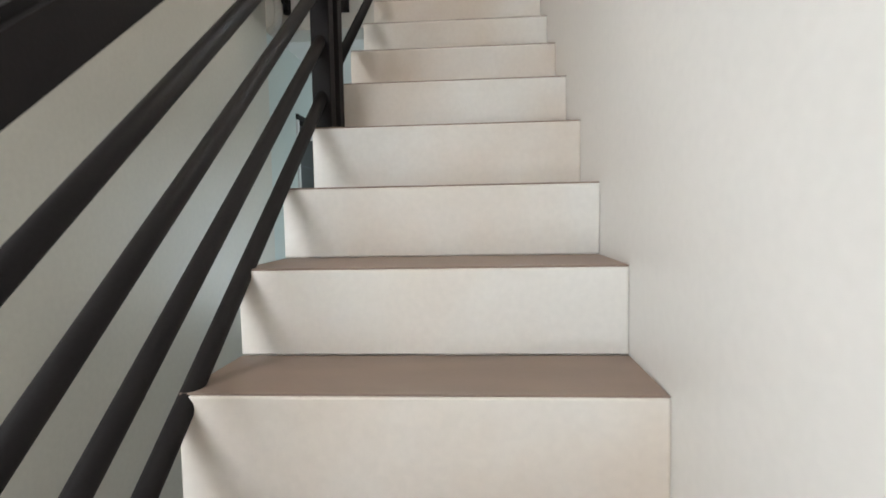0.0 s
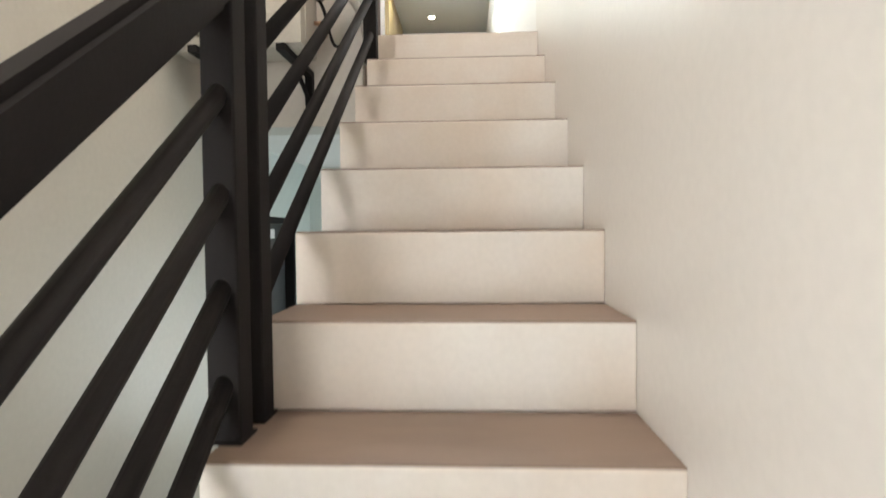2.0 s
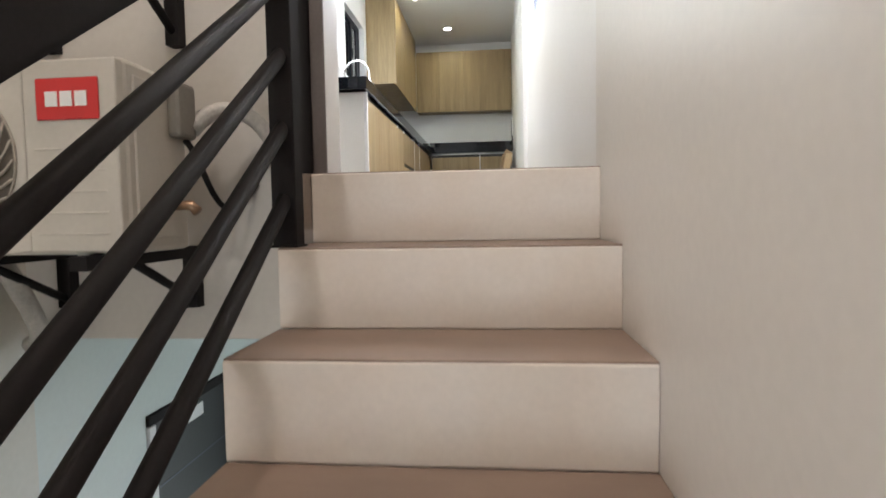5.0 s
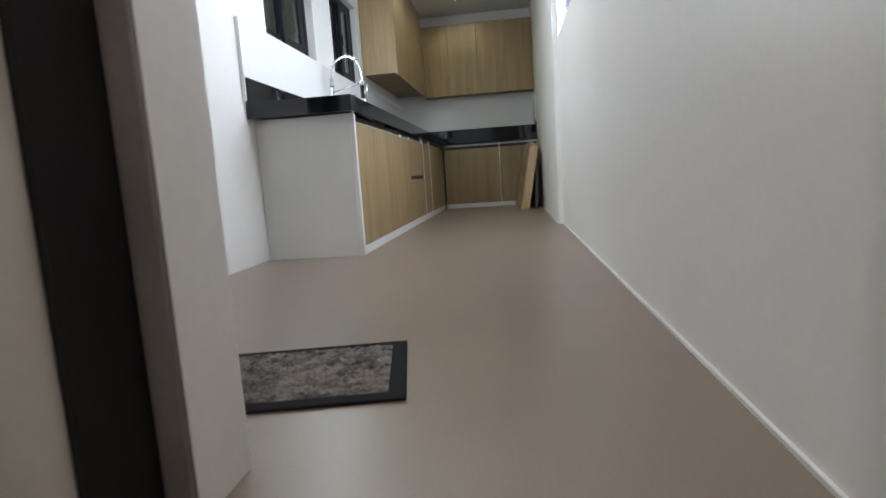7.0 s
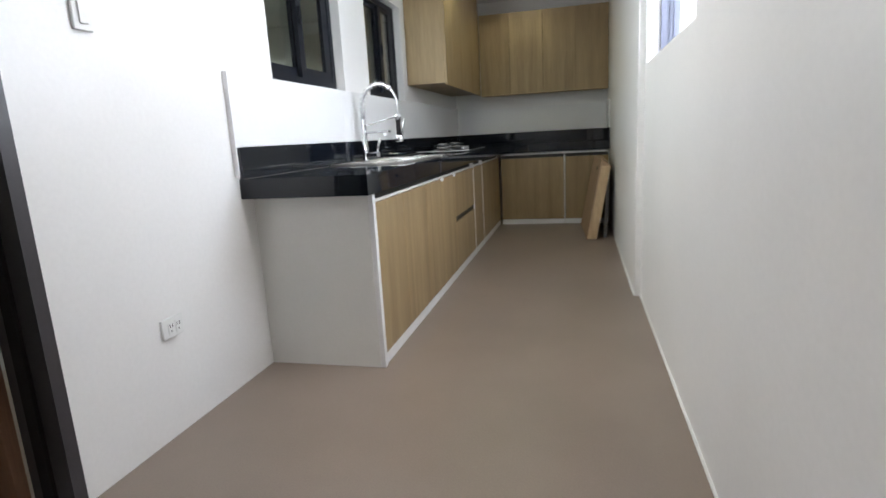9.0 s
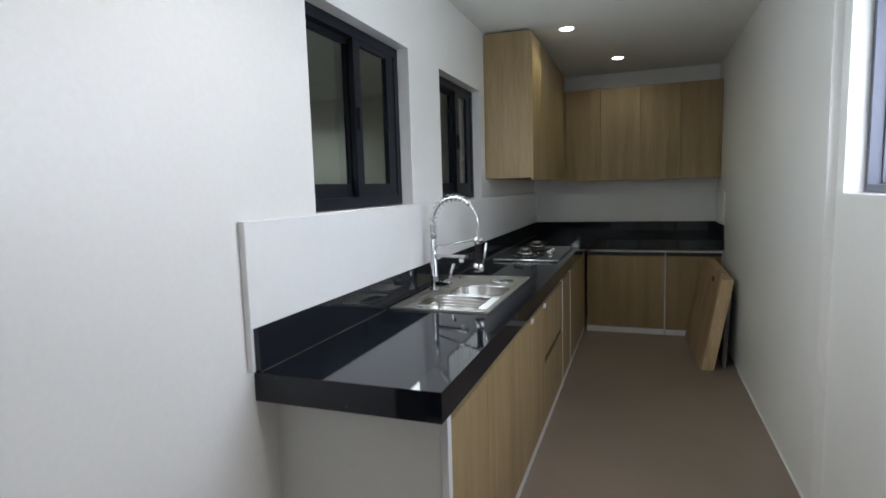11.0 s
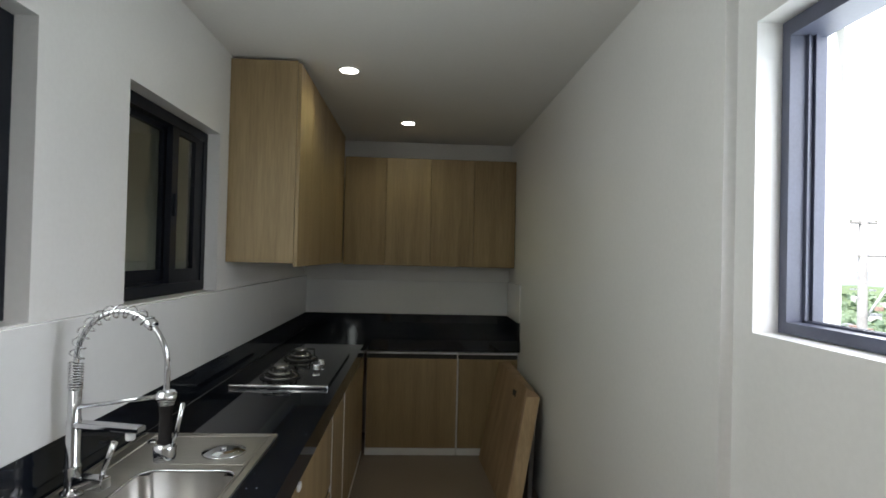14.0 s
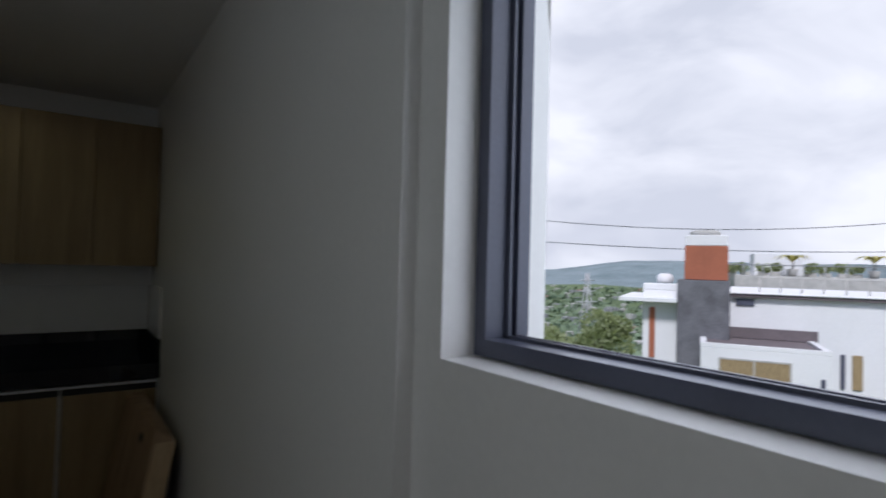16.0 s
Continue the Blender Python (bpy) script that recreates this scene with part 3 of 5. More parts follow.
part("frame_jamb", solid(VX - 0.12, VX + 0.010, y1 - 0.038, y1 - 0.003, LOW, z1 - 0.045, 0.003), STEEL, door)
part("near_jamb", solid(VX - 0.12, VX + 0.012, y0 + 0.003, y0 + 0.043, LOW, z1 - 0.045, 0.003), PROFILE, door, "pale near jamb")
for i in range(5):
    zz = z1 - 0.35 - i * 0.38
    part("panel_groove", solid(VX - 0.056, VX - 0.0535, y0 + 0.05, y1 - 0.045, zz, zz + 0.006), ALU, door)
part("closer", solid(VX - 0.053, VX - 0.01, y0 + 0.30, y0 + 0.42, z1 - 0.14, z1 - 0.08, 0.004), PROFILE, door, "pale door closer")
part("handle", tube([(VX - 0.055, y0 + 0.10, -1.95), (VX - 0.0, y0 + 0.10, -1.95), (VX - 0.0, y0 + 0.22, -1.95)], 0.009, 8), CHROME, door, "chrome lever handle")

# ---- windows ----
def sliding_window(name, wall_x, y0, y1, z0, z1, depth, outward, label, pane, shift, far, frame_w=0.05):
    """Two sliding sashes in an outer frame. outward: -1 or 1 along x."""
    t = thing(name, label, "window", kind="structure")
    xa, xb = sorted((wall_x + outward * depth, wall_x + outward * (depth + 0.075)))
    g = 0.004
    f = frame_w
    part("window_frame", boxes((xa, xb, y0 + g, y0 + f, z0 + g, z1 - g), (xa, xb, y1 - f, y1 - g, z0 + g, z1 - g), (xa, xb, y0 + f, y1 - f, z0 + g, z0 + f), (xa, xb, y0 + f, y1 - f, z1 - f, z1 - g)), BLACKALU, t)
    xm = (xa + xb) / 2
    part("track", boxes((xm - 0.004, xm + 0.004, y0 + f, y1 - f, z0 + f, z0 + f + 0.012), (xm - 0.004, xm + 0.004, y1 - f - 0.012, y1 - f, z0 + f, z1 - f)), BLACKALU, t)
    ym = (y0 + y1) / 2 + shift
    for i, (a, b) in enumerate(((y0 + f, ym + 0.03), (ym - 0.03, y1 - f))):
        c0, c1 = (xa + 0.006, xm - 0.006) if i == 0 else (xm + 0.006, xb - 0.006)
        s, e, k = 0.06, (far if i else 0.06), 0.022   # near stile, far stile, head
        sa = part("sash", boxes((c0, c1, a, a + s, z0 + f, z1 - f), (c0, c1, b - e, b, z0 + f, z1 - f), (c0, c1, a + s, b - e, z0 + f, z0 + f + s), (c0, c1, a + s, b - e, z1 - f - k, z1 - f)), BLACKALU, t)
        cm = (c0 + c1) / 2
        p = part("pane", solid(cm - 0.003, cm + 0.003, a + s, b - e, z0 + f + s, z1 - f - k), pane, sa)
        p.visible_shadow = False
    part("latch", solid(xb - 0.004, xb + 0.012, ym - 0.022, ym - 0.006, (z0 + z1) / 2 - 0.05, (z0 + z1) / 2 + 0.05, 0.003, 1), BLACKALU, t, "black sash latch")
    return t


sliding_window("window_1", XL, *W1, 0.06, -1, "black aluminium sliding window over the sink", DARKPANE, 0.03, 0.08)
sliding_window("window_2", XL, *W2, 0.06, -1, "small black aluminium sliding window beside the wall cabinet", DARKPANE, 0.085, 0.085)

# outer window with its reveal
ow = thing("window_3", "large dark aluminium window looking out over the valley", "window", kind="structure")
y0, y1, z0, z1 = WR
part("window_frame", boxes((0.124, 0.225, y0 + 0.003, y0 + 0.05, z0 + 0.003, z1 - 0.003), (0.124, 0.225, y1 - 0.034, y1 - 0.003, z0 + 0.003, z1 - 0.003),
                           (0.124, 0.225, y0 + 0.05, y1 - 0.034, z0 + 0.003, z0 + 0.033), (0.124, 0.225, y0 + 0.05, y1 - 0.034, z1 - 0.045, z1 - 0.003)), ALU, ow)
part("track", boxes((0.168, 0.173, y1 - 0.044, y1 - 0.034, z0 + 0.03, z1 - 0.045), (0.188, 0.193, y1 - 0.044, y1 - 0.034, z0 + 0.03, z1 - 0.045),
                    (0.168, 0.173, y0 + 0.05, y1 - 0.034, z0 + 0.033, z0 + 0.039), (0.188, 0.193, y0 + 0.05, y1 - 0.034, z0 + 0.033, z0 + 0.039)), ALU, ow)
for a, b, c0, c1 in ((y0 + 0.05, y1 - 0.775, 0.194, 0.216), (y0 + 0.052, y1 - 0.79, 0.172, 0.187)):
    s = 0.042
    sa = part("sash", boxes((c0, c1, a, a + s, z0 + 0.045, z1 - 0.047), (c0, c1, b - s, b, z0 + 0.045, z1 - 0.047), (c0, c1, a + s, b - s, z0 + 0.045, z0 + 0.045 + s), (c0, c1, a + s, b - s, z1 - 0.047 - s, z1 - 0.047)), ALU, ow)
    if c0 < 0.19:
        p = part("pane", solid(0.178, 0.183, a + s, b - s, z0 + 0.045 + s, z1 - 0.047 - s), PANE, sa)
        p.visible_shadow = False

# ---- side door ----
sd = thing("door_1", "open side door with a black frame and steel strike plate", "door", kind="structure")
a, b, _, top = DK
xo = XL - 0.155
part("door_frame", boxes((xo, XL + 0.004, b - 0.045, b - 0.002, 0.0, top), (xo, XL + 0.004, a + 0.002, a + 0.045, 0.0, top), (xo, XL + 0.004, a + 0.045, b - 0.045, top - 0.045, top - 0.002)), DOORFRAME, sd)
part("door_stop", boxes((XL - 0.10, XL - 0.06, b - 0.06, b - 0.045, 0.0, top - 0.045)), STEEL, sd)
part("strike_plate", solid(XL - 0.045, XL - 0.02, b - 0.048, b - 0.045, 1.02, 1.12, 0.001, 1), STRIKE, sd, "satin steel strike plate")
part("latch_box", solid(XL - 0.05, XL - 0.015, b - 0.052, b - 0.0455, 1.27, 1.40, 0.002, 1), IRON, sd, "black latch keep")
part("threshold", solid(xo, XL + 0.002, a + 0.045, b - 0.045, -0.01, 0.012, 0.003, 1), LAMINATE, sd, "white stone threshold")
part("leaf", solid(-2.84, -2.005, 1.50, 1.542, 0.01, 2.05, 0.003), DOORWOOD, sd, "dark brown wooden leaf swung open")
part("side_floor", solid(-3.25, xo - 0.002, -0.05, 4.2, -0.02, 0.003), FLOOR, sd)

# ---- cabinets ----
FX = -1.235       # front of the side run
FY = 6.85         # front of the back run
CT = 0.93


def door_board(parent, x0, x1, y0, y1, z0, z1, name="door"):
    return part(name, solid(x0, x1, y0, y1, z0, z1, 0.0018, 1), OAK, parent)


def side_unit(y0, y1, doors, drawers=False):
    t = thing("base_cabinet", "oak veneer base cabinet under the black worktop", "cabinet", "base cabinets")
    part("body", boxes((XL + 0.002, FX - 0.022, y0 + 0.001, y1 - 0.001, 0.06, 0.80)), LAMINATE, t)
    part("kick_board", solid(XL + 0.02, FX - 0.004, y0 + 0.001, y1 - 0.001, 0.0, 0.055, 0.002, 1), PROFILE, t, "white plinth strip")
    part("grip_profile", solid(FX - 0.055, FX - 0.03, y0 + 0.001, y1 - 0.001, 0.802, 0.838), DARKSLOT, t, "dark recessed grip channel")
    n = len(doors) - 1
    for a, b in zip(doors, doors[1:]):
        if drawers:
            for q, (c, d) in enumerate(((0.06, 0.425), (0.465, 0.79))):
                door_board(t, FX - 0.02, FX, a + 0.003, b - 0.003, c, d, "drawer_front")
            part("grip_slot", solid(FX - 0.019, FX - 0.008, a + 0.003, b - 0.003, 0.427, 0.463), DARKSLOT, t, "dark grip slot between drawers")
        else:
            door_board(t, FX - 0.02, FX, a + 0.0015, b - 0.0015, 0.06, 0.79)
    return t


side_unit(2.715, 3.60, (2.715, 3.135, 3.60))
side_unit(3.60, 4.41, (3.60, 4.0, 4.41))
side_unit(4.41, 5.18, (4.41, 5.18), True)
side_unit(5.19, 5.64, (5.20, 5.635))
side_unit(5.65, FY + 0.02, (5.655, 6.25, FY - 0.01))
for y in (5.185, 5.645):
    tagged(new("filler_strip", mesh_of("filler_strip", solid(FX - 0.03, FX + 0.003, y - 0.005, y + 0.005, 0.0, 0.83, 0.001, 1), PROFILE)), "white aluminium strip between cabinet doors", "strip", "filler strips")
end = thing("end_panel", "white laminate end panel of the cabinet run", "panel")
part("panel", solid(XL + 0.001, FX - 0.022, 2.685, 2.714, 0.0, 0.838, 0.001, 1), LAMINATE, end)
part("edge_profile", solid(FX - 0.021, FX + 0.004, 2.684, 2.7145, 0.0, 0.838, 0.002, 1), PROFILE, end, "white edge strip")
# handle knobs under the worktop edge
for y in (3.98, 4.36):
    tagged(new("cabinet_latch", mesh_of("cabinet_latch", solid(FX + 0.0005, FX + 0.012, y, y + 0.035, 0.775, 0.80, 0.002, 1), PROFILE)), "small white child latch on a cabinet door", "latch", "cabinet latches")


def back_unit(x0, x1):
    t = thing("base_cabinet", "oak veneer base cabinet at the end wall", "cabinet", "base cabinets")
    part("body", boxes((x0 + 0.001, x1 - 0.001, FY + 0.022, YB - 0.002, 0.06, 0.80)), LAMINATE, t)
    part("kick_board", solid(x0 + 0.001, x1 - 0.001, FY + 0.004, YB - 0.02, 0.0, 0.055, 0.002, 1), PROFILE, t, "white plinth strip")
    part("grip_profile", solid(x0 + 0.001, x1 - 0.001, FY + 0.009, FY + 0.0215, 0.774, 0.8115), DARKSLOT, t)
    part("top_profile", solid(x0 + 0.001, x1 - 0.001, FY - 0.002, FY + 0.025, 0.812, 0.828, 0.001, 1), PROFILE, t, "white aluminium strip")
    door_board(t, x0 + 0.006, x1 - 0.006, FY, FY + 0.02, 0.06, 0.773)
    part("edge_profile", solid(x1 - 0.005, x1 + 0.003, FY - 0.003, FY + 0.021, 0.056, 0.81, 0.001, 1), PROFILE, t)
    return t


back_unit(FX + 0.02, -0.482)
back_unit(-0.478, XF - 0.008)

# worktop with an opening for the sink
SK = (-1.803, -1.335, 3.515, 4.475)   # sink
ct = thing("worktop", "polished black granite worktop with a thick apron and upstand", "worktop")
cx = -1.213
xs, ys = [XL + 0.001, SK[0] + 0.03, SK[1] - 0.03, cx, XF - 0.001], [2.59, SK[2] + 0.03, SK[3] - 0.03, FY - 0.001, YB - 0.001]
part("slab", lattice(xs, ys, CT - 0.03, CT, {(1, 1), (3, 0), (3, 1), (3, 2)}), GRANITE, ct)
part("apron", boxes((cx - 0.022, cx, 2.59, FY - 0.026, 0.839, CT - 0.03), (XL + 0.001, cx - 0.022, 2.59, 2.612, 0.839, CT - 0.03), (cx - 0.022, XF - 0.001, FY - 0.026, FY - 0.004, 0.839, CT - 0.0))
     , GRANITE, ct)
part("upstand", boxes((XL + 0.001, XL + 0.02, 2.60, YB - 0.021, CT, 1.072), (XL + 0.001, XF - 0.001, YB - 0.021, YB - 0.001, CT, 1.072), (XF - 0.02, XF - 0.001, FY, YB - 0.021, CT, 1.072)), GRANITE, ct)

part("joint_bead", tube([(XL + 0.0215, 2.60, CT + 0.001), (XL + 0.0215, YB - 0.022, CT + 0.0005)], 0.0007, 6), ACGREY, ct, "thin joint line along the upstand")

# white wall tiles above the upstand
ts = tagged(new("tile_splashback"), "glossy white tile splashback above the worktop", "tiles", "", "structure")
tw = 1.21
yy = 2.572
while yy < YB - 0.03:
    b = min(yy + tw - 0.0004, YB - 0.016)
    part("tile", solid(XL + 0.001, XL + 0.021, yy, b, 1.0735, 1.400, 0.0005, 1), TILE, ts)
    yy += tw
xx = XL + 0.018
while xx < XF - 0.05:
    b = min(xx + tw - 0.0004, XF - 0.017)
    part("tile", solid(xx, b, YB - 0.015, YB - 0.001, 1.0735, 1.375, 0.0005, 1), TILE, ts)
    xx += tw
part("tile", solid(XF - 0.015, XF - 0.001, FY - 0.02, YB - 0.016, 1.0735, 1.38, 0.0015, 1), TILE, ts)
part("edge_trim", solid(XL + 0.001, XL + 0.024, 2.562, 2.571, 0.94, 1.402, 0.002, 1), PROFILE, ts, "pale edge of the tile layer")

# wall cabinets
UX, UY = -1.465, 7.135


def wall_cabinet_side(y0, y1, doors):
    t = thing("wall_cabinet", "tall oak veneer wall cabinet reaching the ceiling", "cabinet", "wall cabinets")
    part("body", solid(XL + 0.001, UX - 0.021, y0, y1, 1.545, 2.612, 0.001, 1), OAK, t)
    for a, b in zip(doors, doors[1:]):
        door_board(t, UX - 0.02, UX, a + 0.0015, b - 0.0015, 1.527, 2.60)
    return t


wall_cabinet_side(5.345, 6.04, (5.347, 5.69, 6.04))
wall_cabinet_side(6.042, 7.13, (6.042, 6.59, 7.12))


def wall_cabinet_back(x0, x1):
    t = thing("wall_cabinet", "oak veneer wall cabinet on the end wall", "cabinet", "wall cabinets")
    part("body", solid(x0, x1, UY + 0.021, YB - 0.001, 1.525, 2.43, 0.001, 1), OAK, t)
    door_board(t, x0 + 0.0015, x1 - 0.0015, UY, UY + 0.02, 1.513, 2.435)
    return t


for a, b in ((-1.463, -1.106), (-1.106, -0.72), (-0.72, -0.35), (-0.35, XF - 0.004)):
    wall_cabinet_back(a, b)


# ---- sink and tap ----
def sink():
    t = thing("kitchen_sink", "stainless steel double bowl sink set into the worktop", "sink")
    x0, x1, y0, y1 = SK
    z = CT + 0.004
    b1 = (-1.690, -1.362, y0 + 0.022, 3.846)
    b2 = (-1.650, -1.362, 3.888, 4.140)
    dk = lattice([x0, b1[0], b2[0], b1[1], x1], [y0, b1[2], b1[3], b2[2], b2[3], y1], CT + 0.001, z, {(1, 1), (2, 1), (2, 3)})
    rc = 0.055
    for a0, a1, c0, c1 in (b1, b2):
        for px, sx in ((a0, 1), (a1, -1)):
            for py, sy in ((c0, 1), (c1, -1)):
                arc = [dk.verts.new((px + sx * rc * (1 - math.cos(math.pi / 12 * i)), py + sy * rc * (1 - math.sin(math.pi / 12 * i)), z - 0.0004)) for i in range(7)]
                k0 = dk.verts.new((px, py, z - 0.0004))
                for u, v in zip(arc, arc[1:]):
                    f = dk.faces.new((k0, u, v))
                    f.normal_update()
                    if f.normal.z < 0:
                        f.normal_flip()
    part("deck", dk, INOX, t)
    part("rim", boxes((x0 - 0.004, x0 + 0.006, y0 - 0.004, y1 + 0.004, CT + 0.0005, z + 0.004), (x1 - 0.006, x1 + 0.004, y0 - 0.004, y1 + 0.004, CT + 0.0005, z + 0.004),
                      (x0 + 0.006, x1 - 0.006, y0 - 0.004, y0 + 0.006, CT + 0.0005, z + 0.004), (x0 + 0.006, x1 - 0.006, y1 - 0.006, y1 + 0.004, CT + 0.0005, z + 0.004)), INOX, t)
    for a0, a1, c0, c1 in (b1, b2):
        bm = bmesh.new()
        d = 0.19
        s = 0.025
        T_ = [bm.verts.new(p) for p in ((a0, c0, z - 0.001), (a1, c0, z - 0.001), (a1, c1, z - 0.001), (a0, c1, z - 0.001))]
        B_ = [bm.verts.new(p) for p in ((a0 + s, c0 + s, z - d), (a1 - s, c0 + s, z - d), (a1 - s, c1 - s, z - d), (a0 + s, c1 - s, z - d))]
        for i in range(4):
            bm.faces.new((T_[i], T_[(i + 1) % 4], B_[(i + 1) % 4], B_[i]))
        bm.faces.new(B_)
        bmesh.ops.bevel(bm, geom=[e for e in bm.edges if not e.is_boundary], offset=0.035, segments=4, affect="EDGES")
        for f in bm.faces:
            f.smooth = True
        bowl = part("bowl", bm, INOX, t)
        ring = []
        for qx, qy, st in ((a1 - rc, c1 - rc, 0), (a0 + rc, c1 - rc, 1), (a0 + rc, c0 + rc, 2), (a1 - rc, c0 + rc, 3)):
            ring += [(qx + rc * math.cos(math.pi / 2 * (st + i / 5)), qy + rc * math.sin(math.pi / 2 * (st + i / 5)), z + 0.0005) for i in range(6)]
        part("bowl_lip", tube(ring, 0.0035, 6, True), CHROME, bowl, "bright pressed lip")
        mx, my = (a0 + a1) / 2, (c0 + c1) / 2
        part("strainer", lathe([(0.045, 0.0), (0.045, 0.004), (0.02, 0.006)], mx, my, z - d), CHROME, bowl, "chrome basket strainer")
    # round drain cover and pressed plate beside the bowls
    cy, cxx = 4.29, -1.46
    part("pressed_plate", solid(cxx - 0.13, cxx + 0.095, 4.185, y1 - 0.055, z, z + 0.003, 0.001, 1), INOX, t)
    ledge = [(x1 - 0.022, y0 + 0.016), (x1 - 0.022, y1 - 0.022), (x0 + 0.045, y1 - 0.022), (x0 + 0.045, y0 + 0.016)]
    part("pressed_bead", tube([(px, py, z + 0.001) for px, py in ledge], 0.0035, 6, True), INOX, t, "raised bead round the deck")
    part("plug_button", lathe([(0.016, 0.0), (0.016, 0.006), (0.010, 0.009)], -1.735, 4.385, z, 16), CHROME, t, "small chrome waste button")
    cov = part("drain_cover", lathe([(0.07, 0.0), (0.068, 0.006), (0.03, 0.012)], cxx, cy, z + 0.003), CHROME, t, "round chrome cover")
    part("knob", lathe([(0.010, 0.0), (0.011, 0.004), (0.007, 0.006)], cxx, cy, z + 0.015, 16), CHROME, cov)
    return t


sink()


def drying_rack():
    """Two end rests and a row of rods laid over the near bowl."""
    t = thing("drying_rack", "small steel drying rack laid across the near sink bowl", "dish rack")
    z = CT + 0.0085
    rest = part("end_rest", solid(-1.70, -1.632, 3.555, 3.72, z, z + 0.006, 0.002, 1), INOX, t, "ribbed steel end rest")
    for i in range(7):
        part("rib", solid(-1.694 + i * 0.009, -1.690 + i * 0.009, 3.562, 3.713, z + 0.006, z + 0.009, 0.001, 1), CHROME, rest)
    part("end_rest", solid(-1.388, -1.350, 3.545, 3.80, z, z + 0.008, 0.002, 1), PROFILE, t, "pale flat end rest")
    for y in (3.585, 3.645, 3.705):
        part("rod", tube([(-1.634, y, z + 0.0045), (-1.386, y, z + 0.0045)], 0.0026, 8), INOX, t)
    part("slider", solid(-1.545, -1.43, 3.698, 3.712, z + 0.0075, z + 0.013, 0.002, 1), INOX, t)
    return t


drying_rack()


def spring_tap():
    t = thing("kitchen_tap", "tall chrome spring tap with a pull-down spray", "tap")
    bx, by, z = -1.752, 3.97, CT + 0.005
    dx, dy = 0.975, -0.222     # the way the arch points
    reach = 0.274
    part("base", lathe([(0.029, 0.0), (0.029, 0.010), (0.0195, 0.014), (0.0195, 0.072), (0.022, 0.075), (0.022, 0.082), (0.0185, 0.086), (0.0185, 0.20), (0.016, 0.205), (0.016, 0.30)], bx, by, z), CHROME, t)
    arm = Matrix.Translation((bx, by, 0)) @ Matrix.Rotation(math.atan2(dy, dx), 4, "Z")

    def bar(name, d, bevel, label, parent=t, turn=0.0):
        bm = solid(*d, bevel, 2)
        bmesh.ops.transform(bm, matrix=arm @ Matrix.Rotation(turn, 4, "Z"), verts=bm.verts)
        return part(name, bm, CHROME, parent, label)
    lv = bar("lever_block", (0.010, 0.105, -0.018, 0.018, z + 0.024, z + 0.056), 0.004, "square chrome mixer block")
    part("lever", tube([arm @ Vector(p) for p in ((0.088, 0, z + 0.052), (0.098, 0.002, z + 0.085), (0.122, 0.004, z + 0.15))], lambda s: 0.006 + 0.003 * s, 10), CHROME, lv, "slim chrome mixer lever")
    r = reach / 2
    path = [(0, z + 0.28 + 0.01 * i) for i in range(8)]
    path += [(r - r * math.cos(math.pi * i / 24), z + 0.36 + 0.14 * math.sin(math.pi * i / 24)) for i in range(25)]
    path += [(reach, z + 0.36 - 0.009 * i) for i in range(1, 9)]
    P = [(bx + dx * u, by + dy * u, q) for u, q in path]
    part("hose", tube(P, 0.0075, 10), CHROME, t, "flexible metal hose")
    # spring coil
    coil = []
    lens = [0.0]
    for p, q in zip(P, P[1:]):
        lens.append(lens[-1] + (Vector(q) - Vector(p)).length)
    stop = lens[8 + 17]

    def at(s):
        for i in range(len(P) - 1):
            if lens[i + 1] >= s:
                w = (s - lens[i]) / (lens[i + 1] - lens[i])
                return Vector(P[i]).lerp(Vector(P[i + 1]), w), (Vector(P[i + 1]) - Vector(P[i])).normalized()
        return Vector(P[-1]), Vector((0, 0, -1))
    s = 0.005
    ph = 0.0
    side = Vector((-dy, dx, 0))
    while s < stop:
        c, d = at(s)
        u = side.cross(d).normalized()
        coil.append((c + 0.0175 * (math.cos(ph) * side + math.sin(ph) * u))[:])
        ph += 2 * math.pi / 10
        s += (0.0072 if s < 0.075 else 0.031) / 10
    part("spring", tube(coil, 0.0022, 5), CHROME, t, "chrome coil spring")
    cp, cd = at(stop)
    clip = lathe([(0.014, -0.014), (0.016, -0.01), (0.016, 0.01), (0.014, 0.014)], 0, 0, 0, 16)
    bmesh.ops.transform(clip, matrix=Matrix.Translation(cp) @ cd.to_track_quat("Z", "Y").to_matrix().to_4x4(), verts=clip.verts)
    part("spring_clip", clip, CHROME, t, "chrome clip ending the spring")
    ex, ey = bx + dx * reach, by + dy * reach
    sp = part("spray_head", lathe([(0.020, 0.0), (0.022, 0.03), (0.019, 0.045), (0.0165, 0.05), (0.0155, 0.12), (0.017, 0.125), (0.017, 0.155), (0.011, 0.165)], ex, ey, z + 0.122), STEEL, t, "black spray head with a chrome collar")
    part("collar", lathe([(0.026, 0.0), (0.028, 0.006), (0.028, 0.034), (0.021, 0.044)], ex, ey, z + 0.119), CHROME, sp)
    part("upper_collar", lathe([(0.0205, 0.0), (0.0205, 0.035)], ex, ey, z + 0.262), CHROME, sp)
    part("trigger", tube([(ex + dx * 0.02, ey + dy * 0.02, z + 0.152), (ex + dx * 0.032, ey + dy * 0.032, z + 0.192), (ex + dx * 0.048, ey + dy * 0.048, z + 0.268)], 0.006, 8), CHROME, sp)
    part("dock_arm", tube([(bx, by, z + 0.235), (bx + dx * (reach - 0.02), by + dy * (reach - 0.02), z + 0.282)], 0.0055, 8), CHROME, t, "chrome docking arm")
